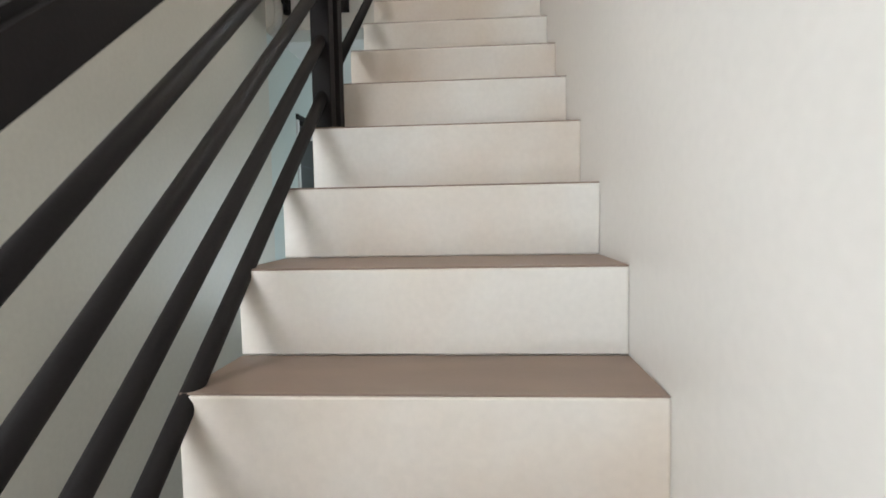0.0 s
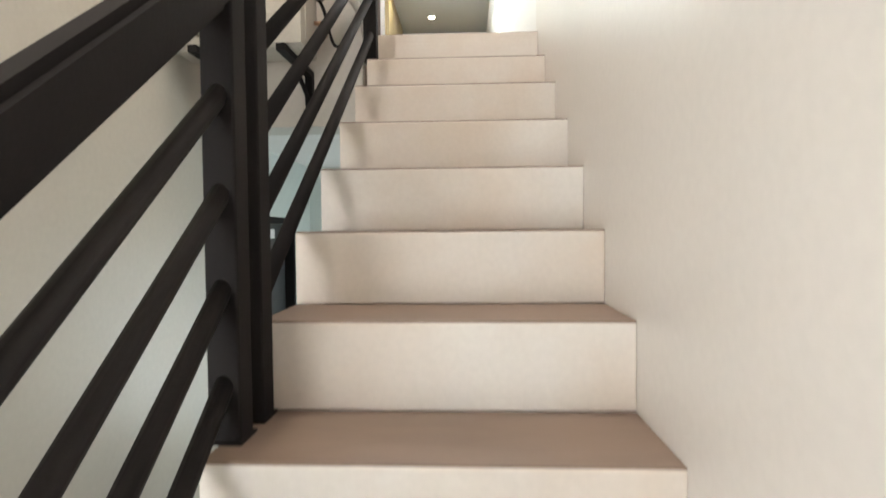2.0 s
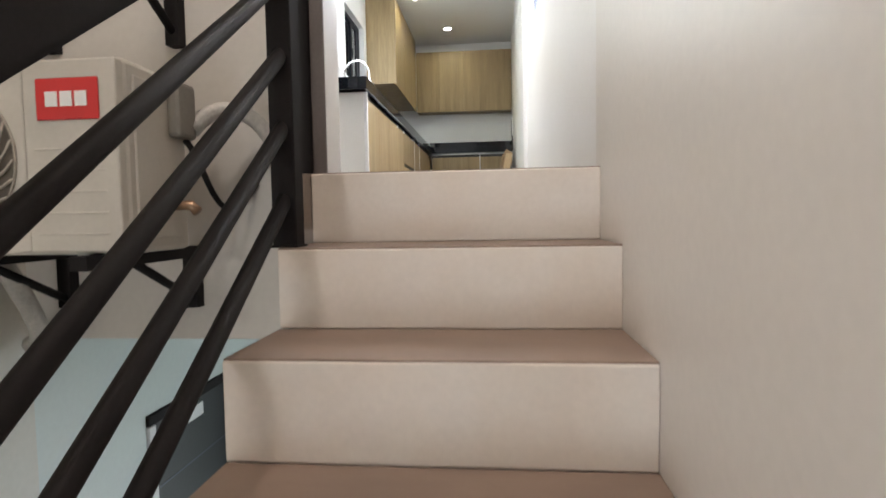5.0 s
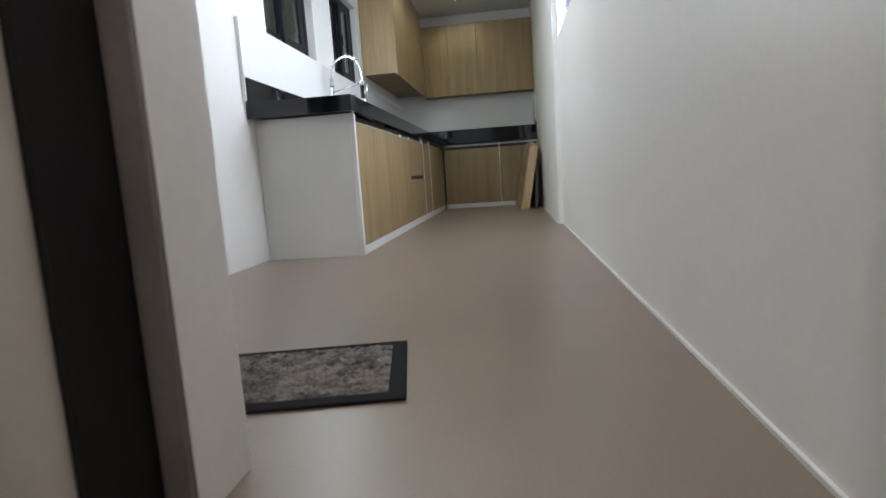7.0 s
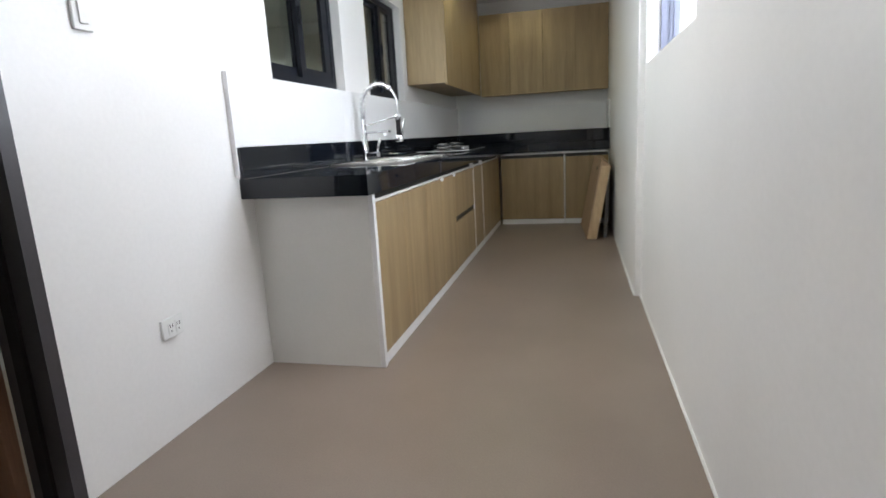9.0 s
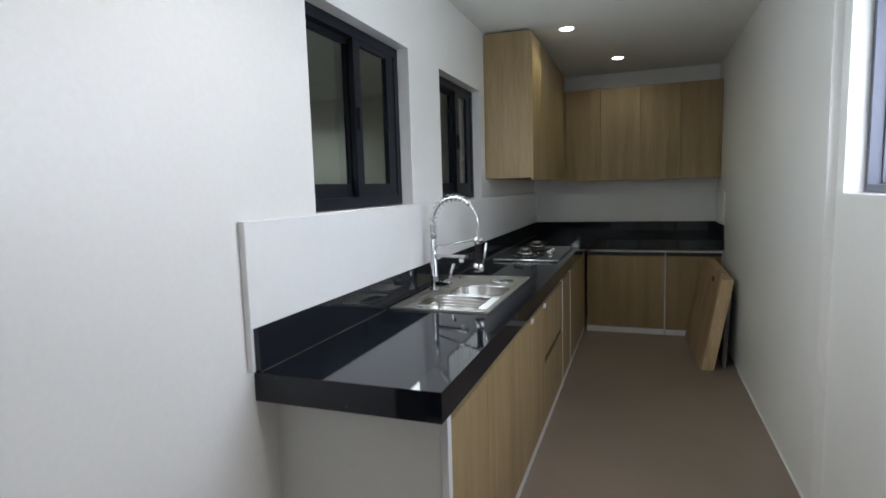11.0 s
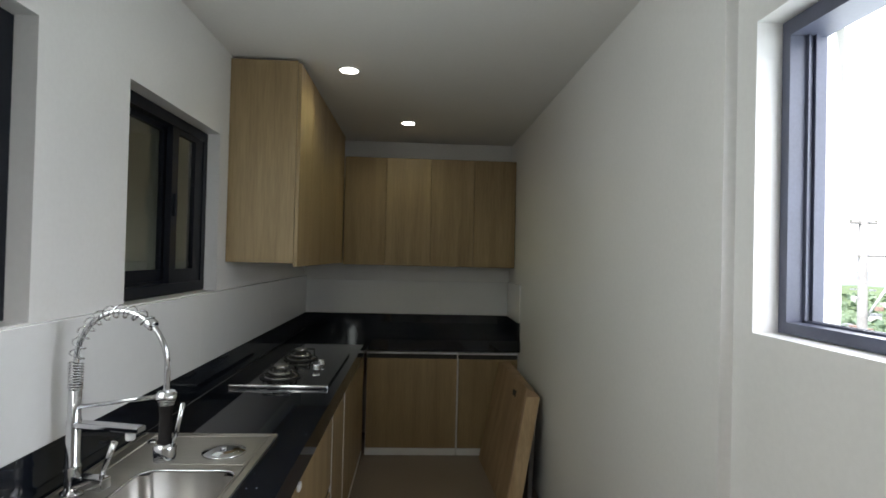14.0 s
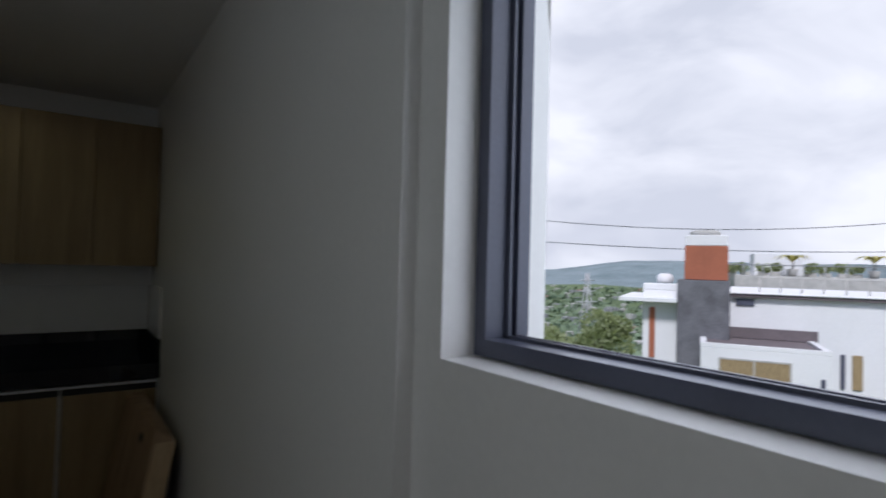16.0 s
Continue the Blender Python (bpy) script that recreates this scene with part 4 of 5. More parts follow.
    part("dock_ring", lathe([(0.024, 0.0), (0.026, 0.01), (0.024, 0.02)], ex, ey, z + 0.272), CHROME, t)
    bar("spout", (0.012, 0.205, -0.017, 0.017, z + 0.184, z + 0.199), 0.003, "flat chrome spout")
    part("aerator", lathe([(0.011, 0.0), (0.0125, 0.004), (0.0125, 0.022)], bx + dx * 0.172, by + dy * 0.172, z + 0.162, 16), PROFILE, t, "pale nozzle under the spout")
    return t


spring_tap()


# ---- hob ----
def hob():
    t = thing("gas_hob", "black glass gas hob with two burners and metal edge", "hob")
    x0, x1, y0, y1, z = -1.74, -1.265, 5.17, 6.10, CT + 0.0005
    part("plate", solid(x0, x1, y0 + 0.02, y1, z, z + 0.014, 0.003), HOBGLASS, t)
    part("edge_rail", solid(x0 - 0.005, x1 + 0.005, y0, y0 + 0.02, z, z + 0.018, 0.005), CHROME, t, "chrome front edge rail")
    for by in (5.375, 5.885):
        bx = -1.54
        b = part("burner", lathe([(0.078, 0.0), (0.076, 0.010), (0.060, 0.012), (0.058, 0.030), (0.036, 0.032), (0.034, 0.054)], bx, by, z + 0.014), IRON, t, "dark burner base")
        part("drip_ring", lathe([(0.092, 0.0), (0.092, 0.007), (0.080, 0.012), (0.079, 0.002)], bx, by, z + 0.0145), CHROME, b, "polished drip ring")
        part("flame_ring", lathe([(0.066, 0.0), (0.068, 0.012), (0.060, 0.018), (0.052, 0.016)], bx, by, z + 0.030), BRASS, b, "alloy flame ring")
        part("burner_cap", lathe([(0.038, -0.010), (0.040, 0.004), (0.032, 0.010)], bx, by, z + 0.0695), BRASS, b)
        sup = part("pan_support", tube([(bx + 0.10 * math.cos(2 * math.pi * i / 32), by + 0.10 * math.sin(2 * math.pi * i / 32), z + 0.018) for i in range(32)], 0.005, 6, True), IRON, t, "cast iron pan support")
        for i in range(4):
            a = math.pi / 4 + i * math.pi / 2
            part("support_arm", tube([(bx + 0.10 * math.cos(a), by + 0.10 * math.sin(a), z + 0.018), (bx + 0.098 * math.cos(a), by + 0.098 * math.sin(a), z + 0.062), (bx + 0.04 * math.cos(a), by + 0.04 * math.sin(a), z + 0.070)], 0.005, 6), IRON, sup)
    for i, y in enumerate((5.56, 5.71)):
        k = part("knob", lathe([(0.024, 0.0), (0.024, 0.006), (0.020, 0.008), (0.019, 0.022), (0.016, 0.025)], x1 - 0.12, y, z + 0.014), CHROME, t, "round chrome control knob")
        part("pointer", solid(x1 - 0.140, x1 - 0.100, y - 0.004, y + 0.004, z + 0.0385, z + 0.046, 0.001, 1), CHROME, k)
    return t


hob()


# ---- timber leaning in the corner ----
def leaning(name, label, y0, y1, foot, thick, tall, lean, mt, edge=None, turn=0.0):
    """A slab standing on the floor and leaning to the outer wall."""
    t = thing(name, label, "board", at=(foot, 0, 0.0))
    bm = solid(0, thick, y0, y1, 0.0, tall, 0.006)
    for v in bm.verts:
        if v.co.y < y0 + 0.03 and v.co.z > tall - 0.03:
            v.co.z -= 0.05 * v.co.x / thick
        if v.co.y < y0 + 0.03:
            v.co.y += 0.13 * v.co.z
        v.co.x += v.co.z * lean + 0.004 * math.sin(9 * v.co.z + 4 * v.co.y) - turn * (v.co.y - y0)
    part("slab", bm, mt, t)
    if edge:
        bm = solid(0.003, thick - 0.003, y0 - 0.003, y0, 0.008, tall - 0.06)
        for v in bm.verts:
            v.co.y += 0.13 * v.co.z
            v.co.x += v.co.z * lean
        part("sawn_end", bm, edge, t, "pale sawn end grain")
        bm = solid(-0.004, 0.012, y0 + 0.30, y0 + 0.38, tall - 0.115, tall - 0.075, 0.002, 1)
        for v in bm.verts:
            v.co.x += v.co.z * lean - turn * (v.co.y - y0)
        part("grip_hole", bm, DARKSLOT, t, "dark cut grip hole")
    return t


leaning("timber_slab", "thick raw timber slab leaning against the wall", 5.845, 6.80, -0.25, 0.094, 0.77, 0.195, PLANK, PLANKEND, 0.06)
leaning("wrapped_board", "plastic wrapped grey board standing behind the timber, darkened for shade", 5.95, 6.60, -0.085, 0.03, 0.60, 0.06, FILM)

# ---- small fixtures ----
def wall_plate(name, label, y0, y1, z0, z1, outlet):
    t = thing(name, label, "socket" if outlet else "switch")
    part("plate", solid(XL + 0.0005, XL + 0.012, y0, y1, z0, z1, 0.003), PLASTIC, t)
    if outlet:
        for c in (0.38, 0.72):
            y = y0 + c * (y1 - y0)
            g = part("insert", solid(XL + 0.012, XL + 0.0145, y - 0.015, y + 0.015, z0 + 0.015, z1 - 0.015, 0.001, 1), PLASTIC, t)
            m = (z0 + z1) / 2
            part("slots", boxes((XL + 0.0142, XL + 0.0152, y - 0.008, y - 0.005, m + 0.002, m + 0.014), (XL + 0.0142, XL + 0.0152, y + 0.005, y + 0.008, m + 0.002, m + 0.014), (XL + 0.0142, XL + 0.0152, y - 0.003, y + 0.003, m - 0.016, m - 0.010)), DARKSLOT, g)
    else:
        part("rocker", solid(XL + 0.012, XL + 0.018, (y0 + y1) / 2 - 0.016, (y0 + y1) / 2 + 0.016, z0 + 0.02, z1 - 0.02, 0.002), PLASTIC, t)
    return t


wall_plate("socket", "white double power socket low on the wall", 1.985, 2.095, 0.385, 0.460, True)
wall_plate("light_switch", "white rocker light switch beside the door", 1.838, 1.908, 1.455, 1.575, False)


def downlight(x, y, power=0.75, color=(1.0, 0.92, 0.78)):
    t = thing("downlight", "round recessed ceiling downlight, lit, some added as unseen fill", "ceiling light", "recessed downlights")
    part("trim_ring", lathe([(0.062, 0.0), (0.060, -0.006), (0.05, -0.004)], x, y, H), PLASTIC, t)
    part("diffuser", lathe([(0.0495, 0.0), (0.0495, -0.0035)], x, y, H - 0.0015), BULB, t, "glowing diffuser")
    spot_light("downlight_or_fill_lamp", x, y, H - 0.02, power, color)


downlight(-1.24, 5.51, 2.4, (0.96, 1.0, 0.55))
downlight(-0.925, 6.68, 1.8, (0.96, 1.0, 0.6))
downlight(-4.48, 6.5, 9, (0.95, 1.0, 0.86))
# Unseen lamp added to fill the side room evenly.
downlight(-3.3, 2.4, 17, (0.95, 1.0, 0.86))
# Another unseen lamp, added to brighten the near end of the kitchen.
downlight(-0.95, 2.35, 15.5, (1.0, 0.95, 0.88))
# Two unseen lamps added as fill over the stairs.
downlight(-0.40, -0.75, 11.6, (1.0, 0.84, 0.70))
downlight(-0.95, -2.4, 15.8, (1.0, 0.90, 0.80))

# ---- door mat ----
mt = thing("door_mat", "mottled grey door mat with a black bound edge", "mat", at=(-0.890, 0.690, 0.0))
mt.rotation_euler = (0, 0, radians(10.5))
MW, MD = 0.575, 0.392
part("binding", solid(-MW / 2, MW / 2, -MD / 2, MD / 2, 0.0005, 0.008, 0.003), MATEDGE, mt, "black woven binding")
pile = bmesh.new()
NX, NY = 120, 78
rows = []
for i in range(NX + 1):
    row = []
    for j in range(NY + 1):
        u, v = i / NX - 0.5, j / NY - 0.5
        x, y = u * (MW - 0.075), v * (MD - 0.075)
        h = noise.noise((x * 55, y * 95, 3.1)) + 0.5 * noise.noise((x * 130, y * 170, 8.4))
        edge = max(0.0, min(1.0, (0.5 - max(abs(u), abs(v))) * 30))
        row.append(pile.verts.new((x, y, 0.0085 + edge * 0.011 * max(0.0, h + 0.3))))
    rows.append(row)
for i in range(NX):
    for j in range(NY):
        pile.faces.new((rows[i][j], rows[i + 1][j], rows[i + 1][j + 1], rows[i][j + 1])).smooth = True
part("woven_face", pile, MATPILE, mt, "looped grey pile")

# ---- outside ----
GRASS = surface("hillside_green", (0.11, 0.16, 0.055), 0.9, vary=0.2, scale=0.05, fine=0.8, bump=0.0, tint=(0.05, 0.09, 0.035))
# Leaf green made paler and greyer to carry haze in its colour.
LEAF = surface("haze_paled_leaf_green", (0.36, 0.40, 0.24), 0.7, vary=0.25, scale=0.8, fine=8, bump=0.0, tint=(0.17, 0.22, 0.09))
for m_ in (LEAF,):
    n_, l_ = m_.node_tree.nodes, m_.node_tree.links
    tr_, mx_ = n_.new("ShaderNodeBsdfTranslucent"), n_.new("ShaderNodeMixShader")
    tr_.inputs["Color"].default_value = (0.34, 0.40, 0.15, 1)
    mx_.inputs[0].default_value = 0.5
    l_.new(n_["Principled BSDF"].outputs[0], mx_.inputs[1])
    l_.new(tr_.outputs[0], mx_.inputs[2])
    l_.new(mx_.outputs[0], n_["Material Output"].inputs[0])
# Distance haze is mixed into these woods and hill colours.
FARLEAF = surface("haze_tinted_woods", (0.19, 0.25, 0.15), 0.9, vary=0.25, scale=0.02, fine=0.3, bump=0.0, tint=(0.12, 0.18, 0.12))
FARHILL = surface("haze_tinted_far_hill", (0.19, 0.24, 0.27), 0.9, vary=0.2, scale=0.006, fine=0.05, bump=0.0, tint=(0.12, 0.17, 0.19))
HOUSEWHITE = surface("white_house_render", (0.80, 0.80, 0.82), 0.7, vary=0.03, scale=0.5, fine=12, bump=0.05)
STONE = surface("grey_stone_cladding", (0.17, 0.17, 0.19), 0.7, vary=0.2, scale=1.5, fine=14, bump=0.3)
BRICKRED = surface("red_brown_render", (0.40, 0.13, 0.07), 0.7, vary=0.08, scale=1, fine=10, bump=0.1)
ROOFGREY = surface("grey_brown_roof", (0.17, 0.14, 0.15), 0.7, vary=0.1, scale=1, fine=8)
CURTAIN = surface("tan_blind", (0.36, 0.265, 0.14), 0.7, vary=0.15, scale=3, fine=10, stretch=(6, 1, 1))
ROOFRED = surface("rusty_roof", (0.38, 0.25, 0.21), 0.8, vary=0.2, scale=0.3, fine=3, per_object=0.3)
ROOFPALE = surface("pale_roof", (0.40, 0.41, 0.43), 0.8, vary=0.15, scale=0.3, fine=3, per_object=0.3)
LATTICE = surface("galvanised_steel", (0.55, 0.56, 0.58), 0.5, 0.3, vary=0.1, scale=2, fine=20)
CONCRETE = surface("grey_concrete", (0.50, 0.49, 0.47), 0.8, vary=0.1, scale=2, fine=20)


def cloud_backdrop():
    """Overcast sky: a far shell with a glowing cloud pattern."""
    m = bpy.data.materials.new("overcast_sky")
    m.use_nodes = True
    n, l = m.node_tree.nodes, m.node_tree.links
    n.clear()
    out, em, tc, mp = n.new("ShaderNodeOutputMaterial"), n.new("ShaderNodeEmission"), n.new("ShaderNodeTexCoord"), n.new("ShaderNodeMapping")
    mp.inputs["Scale"].default_value = (1 / 1500, 1 / 1500, 1 / 700)
    a = n.new("ShaderNodeTexNoise")
    a.inputs["Scale"].default_value, a.inputs["Detail"].default_value, a.inputs["Distortion"].default_value = 1.1, 7, 0.4
    r = n.new("ShaderNodeValToRGB")
    r.color_ramp.elements[0].position, r.color_ramp.elements[1].position = 0.36, 0.62
    r.color_ramp.elements[0].color, r.color_ramp.elements[1].color = (0.70, 0.72, 0.76, 1), (1.0, 1.0, 1.0, 1)
    l.new(tc.outputs["Object"], mp.inputs[0])
    l.new(mp.outputs[0], a.inputs["Vector"])
    l.new(a.outputs["Fac"], r.inputs[0])
    l.new(r.outputs[0], em.inputs[0])
    em.inputs[1].default_value = 1.75
    l.new(em.outputs[0], out.inputs[0])
    m.cycles.emission_sampling = "NONE"
    bm = bmesh.new()
    rows = []
    for j in range(13):
        e = radians(-4 + 84 * j / 12)
        rows.append([bm.verts.new((4700 * math.cos(e) * math.sin(radians(z)), 4700 * math.cos(e) * math.cos(radians(z)), 4700 * math.sin(e))) for z in range(0, 181, 6)])
    for A, B in zip(rows, rows[1:]):
        for i in range(len(A) - 1):
            bm.faces.new((A[i], A[i + 1], B[i + 1], B[i]))
    me = bpy.data.meshes.new("backdrop")
    bm.to_mesh(me)
    bm.free()
    me.materials.append(m)
    tagged(new("backdrop", me), "bright overcast sky with grey clouds", "sky", "", "structure")


cloud_backdrop()
PROFILE_D = ((0, -9.0), (22, -9.0), (45, -12.5), (80, -17), (150, -27), (300, -44), (600, -60), (1200, -75), (2200, -85), (3000, -80), (3400, -20), (3900, 30), (4400, 34))


def ground_z(d):
    for (a, za), (b, zb) in zip(PROFILE_D, PROFILE_D[1:]):
        if d <= b:
            return za + (zb - za) * (d - a) / (b - a)
    return PROFILE_D[-1][1]


def valley():
    bm = bmesh.new()
    ds = [0.01, 6, 14, 22, 34, 45, 60, 80, 110, 150, 210, 300, 430, 600, 850, 1200, 1700, 2200, 2700]
    rows = []
    for d in ds:
        row = []
        for i in range(73):
            a = radians(i * 5)
            z = ground_z(d) + (0 if d < 40 else noise.noise((d * 0.006 * math.sin(a), d * 0.006 * math.cos(a), 2.2)) * min(d * 0.02, 16))
            row.append(bm.verts.new((6 + d * math.sin(a), 3 + d * math.cos(a), z)))
        rows.append(row)
    for A, B in zip(rows, rows[1:]):
        for i in range(72):
            f = bm.faces.new((A[i], A[i + 1], B[i + 1], B[i]))
            f.smooth = True
    setting("ground", bm, GRASS, "green hillside falling away to the valley", "ground")
    bm = bmesh.new()
    rows = []
    for d, lift in ((2600, 0.0), (3000, 0.35), (3400, 0.75), (3800, 1.0), (4300, 0.8)):
        row = []
        for i in range(181):
            a = radians(i)
            s = min(max((i - 44) / 11, 0), 1)
            ridge = -22 + 80 * s * s * (3 - 2 * s) + 9 * noise.noise((i * 0.23, 1.2, d * 0.001)) + 4 * noise.noise((i * 0.9, 4.2, 0.5))
            row.append(bm.verts.new((d * math.sin(a), d * math.cos(a), -90 * (1 - lift) + ridge * lift)))
        rows.append(row)
    for A, B in zip(rows, rows[1:]):
        for i in range(180):
            bm.faces.new((A[i], A[i + 1], B[i + 1], B[i])).smooth = True
    setting("far_hills", bm, FARHILL, "wooded hills on the horizon, coloured with blue haze", "hill")


valley()

VIEW = pose(-0.478, 3.085, 0.0, 0, 0, -34.5)   # axis across the valley


def out(x, d, z=0.0):
    return VIEW @ Vector((x, d, z))


FACE = pose(-0.478, 3.085, 0.0, 0, 0, -59.5)   # axis towards the white house


def house():
    h = thing("white_house", "modern white house with stone tower and brick red chimney block", "house")
    h.matrix_world = FACE

    def p(name, d, material, parent=h, label="", bevel=0.02):
        return part(name, solid(*d, bevel, 1), material, parent, label)
    g = -9.2
    p("main_block", (1.2, 16, 25.2, 34, g, 0.683), HOUSEWHITE)
    p("roof", (1.19, 16.2, 24.9, 34.2, 0.685, 0.75), HOUSEWHITE, h, "thin white roof slab")
    p("roof_edge", (1.25, 7.6, 24.98, 25.19, 0.55, 0.683), ROOFGREY, h, "dark roof edge")
    p("stone_tower", (-0.71, 1.18, 24.0, 27, g, 1.19), STONE, h, "dark grey stone clad tower")
    p("chimney_block", (-0.46, 1.12, 24.3, 26.5, 1.20, 2.57), BRICKRED, h, "brick red block above the tower")
    p("chimney_top", (-0.44, 1.10, 24.32, 26.4, 2.58, 3.01), HOUSEWHITE)
    part("water_tank", lathe([(0.56, 0.0), (0.60, 0.08), (0.60, 0.16), (0.45, 0.23)], 0.3, 25.3, 3.02, 20), CONCRETE, h, "round pale tank on top")
    p("left_wing", (-2.06, -0.72, 24.6, 31, g, 0.72), HOUSEWHITE)
    p("canopy", (-2.95, -0.72, 23.9, 29, 0.24, 0.42), HOUSEWHITE, h, "thin white roof overhang")
    p("parapet", (-2.06, -0.72, 24.6, 26, 0.73, 0.98), HOUSEWHITE)
    part("roof_tank", lathe([(0.30, 0.0), (0.34, 0.1), (0.34, 0.3), (0.2, 0.42)], -1.3, 26.5, 0.99, 16), HOUSEWHITE, h, "white roof tank")
    p("window", (-1.80, -1.57, 24.53, 24.599, -2.1, 0.0), BRICKRED, h, "tall narrow brown window")
    p("window", (1.45, 2.1, 25.13, 25.199, 0.20, 0.48), ALU, h, "small dark window")
    p("front_block", (0.15, 4.1, 22.0, 25.19, g, -1.16), HOUSEWHITE)
    part("parapet_wall", boxes((0.15, 4.1, 22.0, 22.2, -1.159, -1.02), (0.15, 0.35, 22.2, 25.1, -1.159, -1.02), (3.9, 4.1, 22.2, 25.1, -1.159, -1.02)), HOUSEWHITE, h)
    p("flat_roof", (0.37, 3.88, 22.22, 25.145, -1.155, -1.10), ROOFGREY, h, "brown grey flat roof")
    p("skirting", (0.37, 4.25, 25.15, 25.198, -1.10, -0.66), ROOFGREY, h, "dark brown band above the flat roof")
    f = part("window", boxes((0.73, 2.97, 21.96, 21.998, -1.55, -1.49), (0.73, 2.97, 21.96, 21.998, -2.52, -2.45), (0.73, 0.79, 21.96, 21.998, -2.45, -1.55), (2.91, 2.97, 21.96, 21.998, -2.45, -1.55), (1.82, 1.87, 21.96, 21.998, -2.45, -1.55)), CONCRETE, h, "wide window with tan blinds")
    part("blind", solid(0.79, 2.91, 21.975, 21.997, -2.45, -1.55), CURTAIN, f)
    for x0, x1 in ((4.95, 5.1), (5.32, 5.64)):
        p("window", (x0, x1, 25.12, 25.199, -2.75, -1.45), ALU if x0 < 5 else CURTAIN, h, "narrow window")
    p("right_wing", (6.9, 16, 23.9, 25.19, g, 0.40), HOUSEWHITE)
    p("window", (3.80, 3.93, 21.96, 21.999, -2.85, -1.95), ALU, h, "narrow dark slit window")
    p("drain_pipe", (4.3, 4.42, 25.08, 25.199, g, -1.2), CONCRETE)
    for i in range(9):
        x = 2.4 + i * 0.75
        part("roof_post", tube([(x, 26.5, 0.7), (x, 26.5, 1.35)], 0.03, 6), CONCRETE, h)
    p("roof_rail", (2.3, 8.6, 26.46, 26.54, 1.32, 1.38), CONCRETE)
    return h


house()
back = thing("neighbour_house", "long pale house with planted roof terrace", "house")
back.matrix_world = FACE
part("block", solid(2.2, 30, 40, 52, -12, 1.35, 0.03, 1), CONCRETE, back)
part("terrace_room", solid(3.5, 6.4, 42.5, 46, 1.351, 2.85, 0.03, 1), HOUSEWHITE, back)
part("terrace_rail", solid(1.5, 24, 40.05, 40.13, 2.0, 2.06, 0.01, 1), ROOFPALE, back)
for i in range(12):
    part("rail_post", tube([(1.6 + i * 1.1, 40.09, 1.35), (1.6 + i * 1.1, 40.09, 2.0)], 0.04, 6), ROOFPALE, back)


def crown_mesh(name, r, n, seed, mt, flat=0.8, leaf=0.35):
    """Many small leaf clumps set unevenly through a lobed crown."""
    rnd = random.Random(seed)
    vs, fs = [], []
    lobes = [(Vector((rnd.uniform(-0.6, 0.6), rnd.uniform(-0.6, 0.6), rnd.uniform(-0.35, 0.55))) * r, rnd.uniform(0.35, 0.6) * r) for _ in range(7)]
    for _ in range(n):
        c, q = rnd.choice(lobes)
        d = Vector((rnd.gauss(0, 1), rnd.gauss(0, 1), rnd.gauss(0, 1))).normalized() * q * rnd.uniform(0.65, 1.05)
        o = c + d
        o.z *= flat
        a = Vector((rnd.gauss(0, 1), rnd.gauss(0, 1), rnd.gauss(0, 1))).normalized()
        b = a.cross(Vector((rnd.gauss(0, 1), rnd.gauss(0, 1), rnd.gauss(0, 1)))).normalized()
        s = leaf * rnd.uniform(0.6, 1.3)
        k = len(vs)
        vs += [(o + a * s)[:], (o + b * s * 0.6)[:], (o - a * s)[:], (o - b * s * 0.6)[:]]
        fs.append((k, k + 1, k + 2, k + 3))
    me = bpy.data.meshes.new(name)
    me.from_pydata(vs, [], fs)
    me.materials.append(mt)
    return me


BARK = surface("tree_bark", (0.12, 0.09, 0.06), 0.9, vary=0.2, scale=4, fine=30, bump=0.3)


def tree(x, d, tall, r, seed):
    z = ground_z(math.hypot(*(out(x, d).xy - Vector((6, 3)))))
    z = min(z, ground_z(d))
    t = thing("tree", "leafy green tree on the slope below", "tree", "trees on the slope")
    t.location = out(x, d, z - 0.3)
    h = tall - r * 0.9
    part("trunk", tube([(0, 0, 0), (0.1, 0.05, h * 0.5), (0.05, 0.15, h)], lambda s: 0.05 * r * (1 - 0.6 * s) + 0.05, 8), BARK, t)
    for i in range(4):
        a = i * 1.6 + seed
        part("limb", tube([(0.07, 0.1, h * 0.7), (r * 0.35 * math.cos(a), r * 0.35 * math.sin(a), h + r * 0.1), (r * 0.6 * math.cos(a), r * 0.6 * math.sin(a), h + r * 0.4)], lambda s: 0.025 * r * (1 - 0.7 * s) + 0.02, 6), BARK, t)
    c = new("crown", crown_mesh("crown", r, 1900, seed, LEAF, 0.85, 0.07 * r + 0.06))
    c.parent, c.location = t, (0, 0, h + r * 0.25)
    return t


for i, (x, d, tall, r) in enumerate(((13.2, 62, 7.5, 3.6), (10, 58, 9, 4.2), (20.7, 70, 11.6, 3.9), (15.5, 82, 10, 5), (8.5, 72, 10, 5), (24, 90, 9, 4.5), (11, 96, 12, 6), (5, 66, 9, 4.5), (18, 110, 13, 6.5), (12.4, 44, 6, 3.0), (9.2, 41, 5, 2.6))):
    tree(x, d, tall, r, i + 3)


# potted palms on the roof terrace
FROND = surface("yellow_green_frond", (0.52, 0.46, 0.10), 0.6, vary=0.2, scale=2, fine=12, bump=0.0)


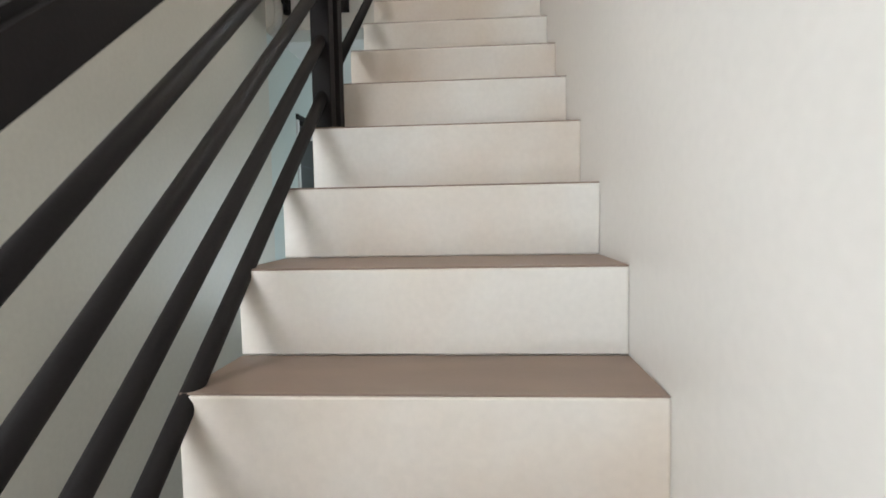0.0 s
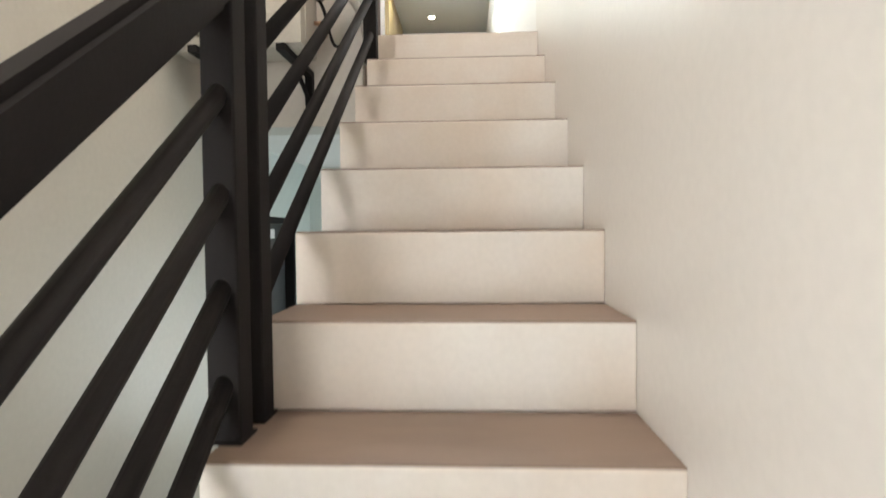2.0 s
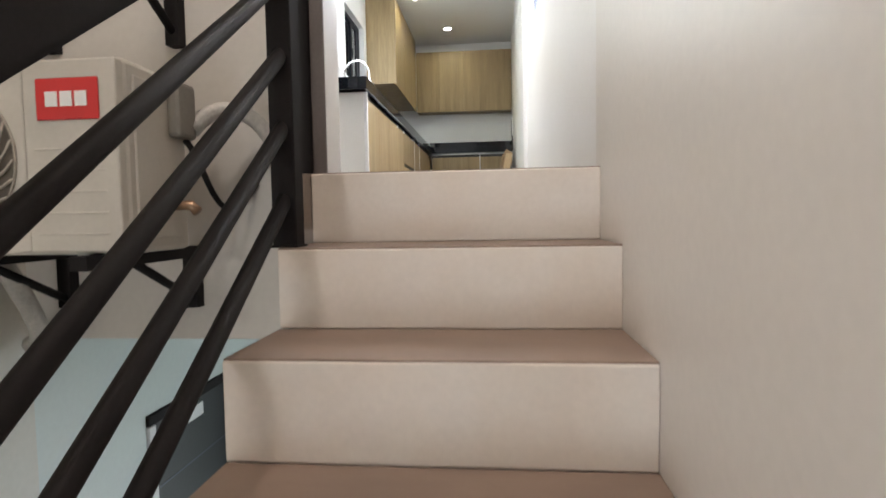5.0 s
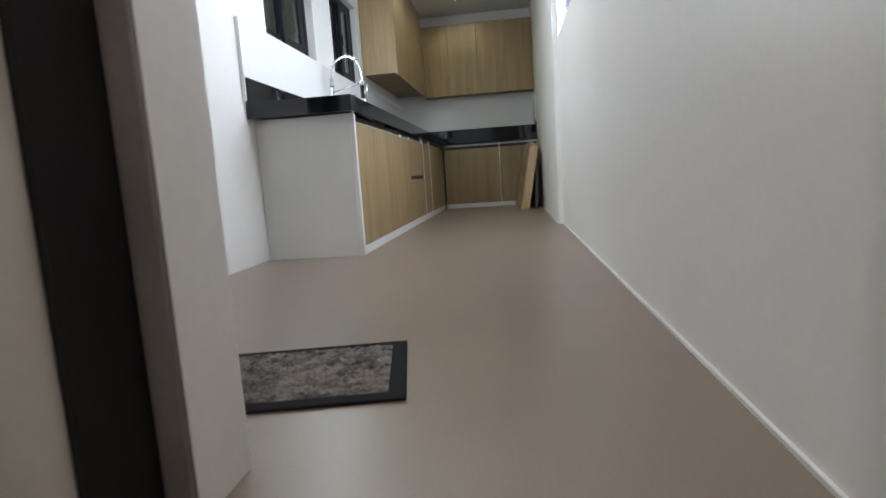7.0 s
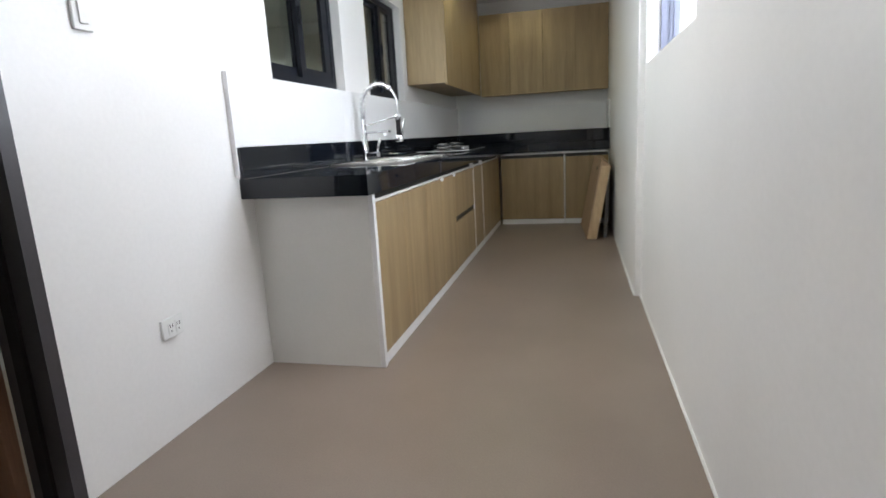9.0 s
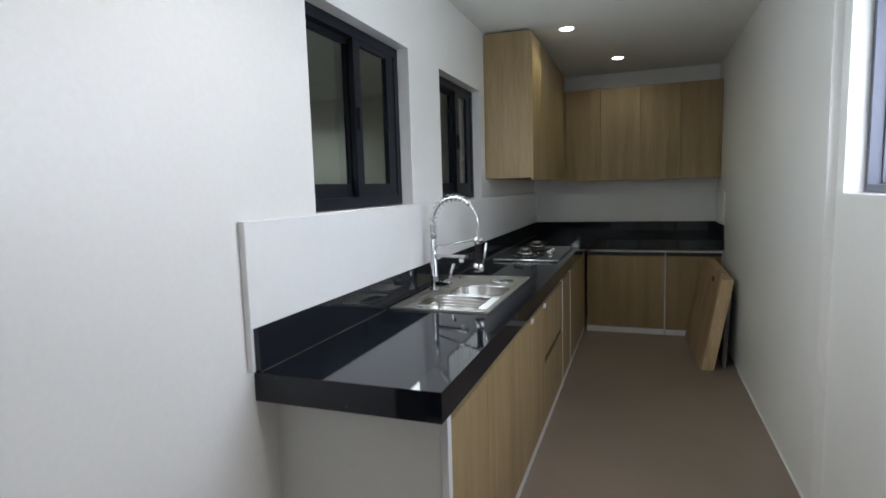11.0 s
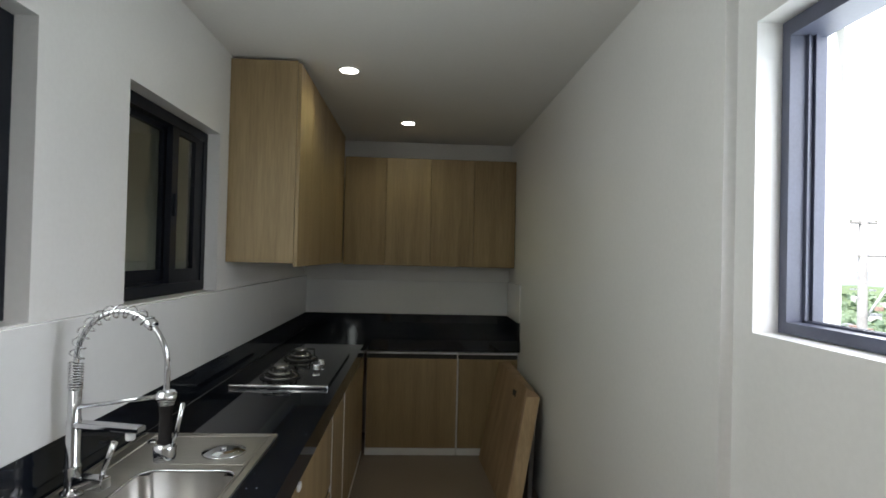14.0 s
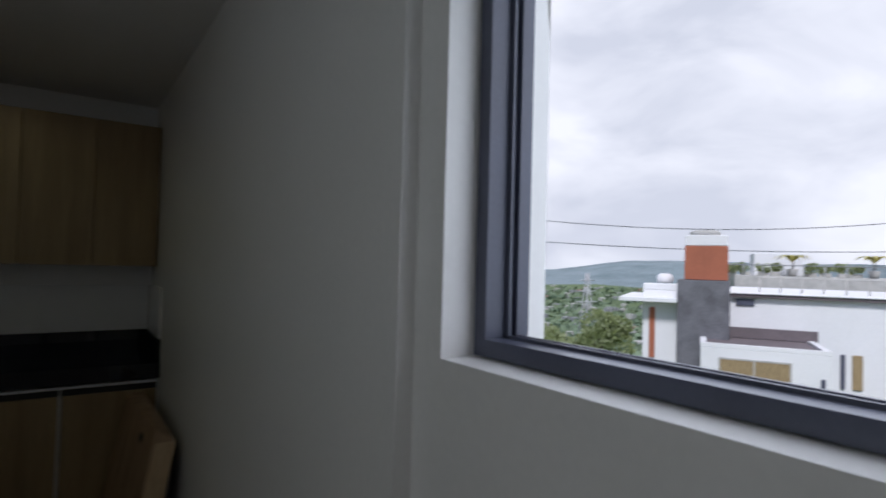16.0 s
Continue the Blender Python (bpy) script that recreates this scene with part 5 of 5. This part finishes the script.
def palm(x, d):
    t = thing("potted_palm", "small yellow green potted palm on a roof terrace", "palm", "roof palms")
    t.matrix_world = FACE @ pose(x, d, 1.352)
    part("pot", lathe([(0.22, 0.0), (0.32, 0.45), (0.30, 0.47)], sides=14), CONCRETE, t)
    part("stem", tube([(0, 0, 0.4), (0.05, 0, 0.9)], 0.05, 6), BARK, t)
    for i in range(11):
        a = i * 2 * math.pi / 11
        bm = bmesh.new()
        pr = None
        for j in range(6):
            r, z = 1.1 * j / 5, 0.9 + 0.55 * math.sin(j / 5 * 2.3) - 0.25 * (j / 5) ** 2
            w = 0.12 * math.sin(math.pi * (0.12 + 0.85 * j / 5))
            q = (bm.verts.new((r * math.cos(a) - w * math.sin(a), r * math.sin(a) + w * math.cos(a), z)), bm.verts.new((r * math.cos(a) + w * math.sin(a), r * math.sin(a) - w * math.cos(a), z)))
            if pr:
                bm.faces.new((pr[0], pr[1], q[1], q[0]))
            pr = q
        part("frond", bm, FROND, t)


palm(5.5, 40.9)
palm(9.7, 40.9)


def shrub(x, d, r, seed):
    t = thing("terrace_shrub", "low green shrub in a long pot on a roof terrace", "shrub", "terrace shrubs")
    t.matrix_world = FACE @ pose(x, d, 1.352)
    part("pot", solid(-0.3, 0.3, -0.15, 0.15, 0.0, 0.25, 0.02, 1), CONCRETE, t)
    c = new("foliage", crown_mesh("foliage", r, 220, seed, LEAF, 0.9, 0.10))
    c.parent, c.location = t, (0, 0, 0.28 + r * 0.35)


for i, (x, r) in enumerate(((2.1, 0.4), (2.9, 0.5), (3.9, 0.42), (4.6, 0.5), (6.5, 0.5), (7.3, 0.42), (8.2, 0.52), (8.9, 0.45))):
    shrub(x, 41.0 + 0.2 * (i % 2), r, 30 + i)

# woods and roofs in the valley
rnd = random.Random(5)
vs, fs = [], []
for _ in range(26000):
    d = 95 * (2300 / 95) ** rnd.random()
    x = d * rnd.uniform(-0.15, 1.25)
    if noise.noise((x * 0.01, d * 0.006, 0.4)) + rnd.uniform(-0.35, 0.35) < -0.1:
        continue
    p0 = out(x, d)
    base = ground_z(math.hypot(p0.x - 6, p0.y - 3))
    for _k in range(2):
        o = Vector((p0.x, p0.y, base + rnd.uniform(-1, 6))) + Vector((rnd.uniform(-4, 4), rnd.uniform(-4, 4), 0))
        a = Vector((rnd.gauss(0, 1), rnd.gauss(0, 1), rnd.gauss(0, 0.6))).normalized() * rnd.uniform(1.5, 4.2) * (0.5 + d / 900)
        b = a.cross(Vector((rnd.gauss(0, 1), rnd.gauss(0, 1), rnd.gauss(0, 1)))).normalized() * a.length * 0.7
        k = len(vs)
        vs += [(o + a)[:], (o + b)[:], (o - a)[:], (o - b)[:]]
        fs.append((k, k + 1, k + 2, k + 3))
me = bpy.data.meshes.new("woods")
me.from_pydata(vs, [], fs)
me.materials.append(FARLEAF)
tagged(new("woods", me), "far woods filling the valley, paled for haze", "woods", "", "stuff")

roof_bms = {}
for _ in range(420):
    d = 170 * (2400 / 170) ** (rnd.random() ** 0.8)
    x = d * rnd.uniform(-0.1, 1.2)
    p0 = out(x, d)
    base = ground_z(math.hypot(p0.x - 6, p0.y - 3))
    w, l, hh = rnd.uniform(3.5, 8) * (0.8 + d / 1500), rnd.uniform(3.5, 8) * (0.8 + d / 1500), rnd.uniform(3.5, 6.5) + d * 0.002
    key = rnd.choice(("red", "pale", "pale", "pale", "wall", "wall"))
    box(roof_bms.setdefault(key, bmesh.new()), p0.x - w / 2, p0.x + w / 2, p0.y - l / 2, p0.y + l / 2, base - 4, base + hh)
for key, mt_ in (("red", ROOFRED), ("pale", ROOFPALE), ("wall", CONCRETE)):
    tagged(new("far_houses", mesh_of("far_houses", roof_bms[key], mt_)), "small far houses scattered over the valley", "houses", "", "stuff")


# lattice mast
def mast():
    x, d = 42, 158
    t = thing("transmission_tower", "pale steel lattice transmission tower in the valley", "tower")
    t.location = out(x, d, -26)
    Ht = 26
    for sx in (-1, 1):
        for sy in (-1, 1):
            part("leg", tube([(sx * 2.4, sy * 2.4, 0), (sx * 1.0, sy * 1.0, Ht * 0.6), (sx * 0.3, sy * 0.3, Ht)], 0.16, 5), LATTICE, t)
    for i in range(7):
        z = i * Ht / 7
        w0, w1 = 2.4 - 2.1 * i / 7, 2.4 - 2.1 * (i + 1) / 7
        for s in (-1, 1):
            part("brace", tube([(-w0, s * w0, z), (w1, s * w1, z + Ht / 7)], 0.09, 4), LATTICE, t)
            part("brace", tube([(w0, s * w0, z), (-w1, s * w1, z + Ht / 7)], 0.09, 4), LATTICE, t)
    for z, w in ((Ht * 0.68, 4.5), (Ht * 0.8, 3.8), (Ht * 0.92, 3.0)):
        part("cross_arm", tube([(-w, 0, z), (w, 0, z)], 0.14, 5), LATTICE, t)


mast()


POLE = surface("weathered_pole_concrete", (0.30, 0.29, 0.28), 0.8, vary=0.15, scale=2, fine=20)


def pole():
    t = thing("utility_pole", "concrete utility pole with a cross arm", "pole")
    t.location = (16.05, 22.25, -9)
    part("shaft", tube([(0, 0, 0), (0, 0, 12.6)], lambda s: 0.20 - 0.05 * s, 12), POLE, t)
    part("cross_arm", solid(-0.55, 0.55, -0.05, 0.05, 12.2, 12.3, 0.01, 1), POLE, t)
    part("lower_arm", solid(-0.3, 2.7, -0.05, 0.05, 10.95, 11.05, 0.01, 1), POLE, t)
    part("stay", tube([(1.3, 0, 10.3), (0.1, 0, 8.6)], 0.05, 6), LATTICE, t)
    for x in (-0.5, 0.5):
        part("insulator", lathe([(0.03, 0.0), (0.07, 0.05), (0.07, 0.1), (0.03, 0.2)], x, 0, 12.3, 10), CONCRETE, t)


pole()
for za, zb, da, db, sag in ((2.76, 4.07, 26, 25, 0.71), (3.78, 7.3, 26, 28, 1.43)):
    pts = []
    for j in range(25):
        s = j / 24
        v = out(4.6 + 34 * s, da + (db - da) * s, za + (zb - za) * s - sag * 4 * s * (1 - s))
        pts.append(v[:])
    tagged(new("power_line", mesh_of("power_line", tube(pts, 0.018, 5), STEEL)), "thin black power line crossing the view", "cable", "power lines")
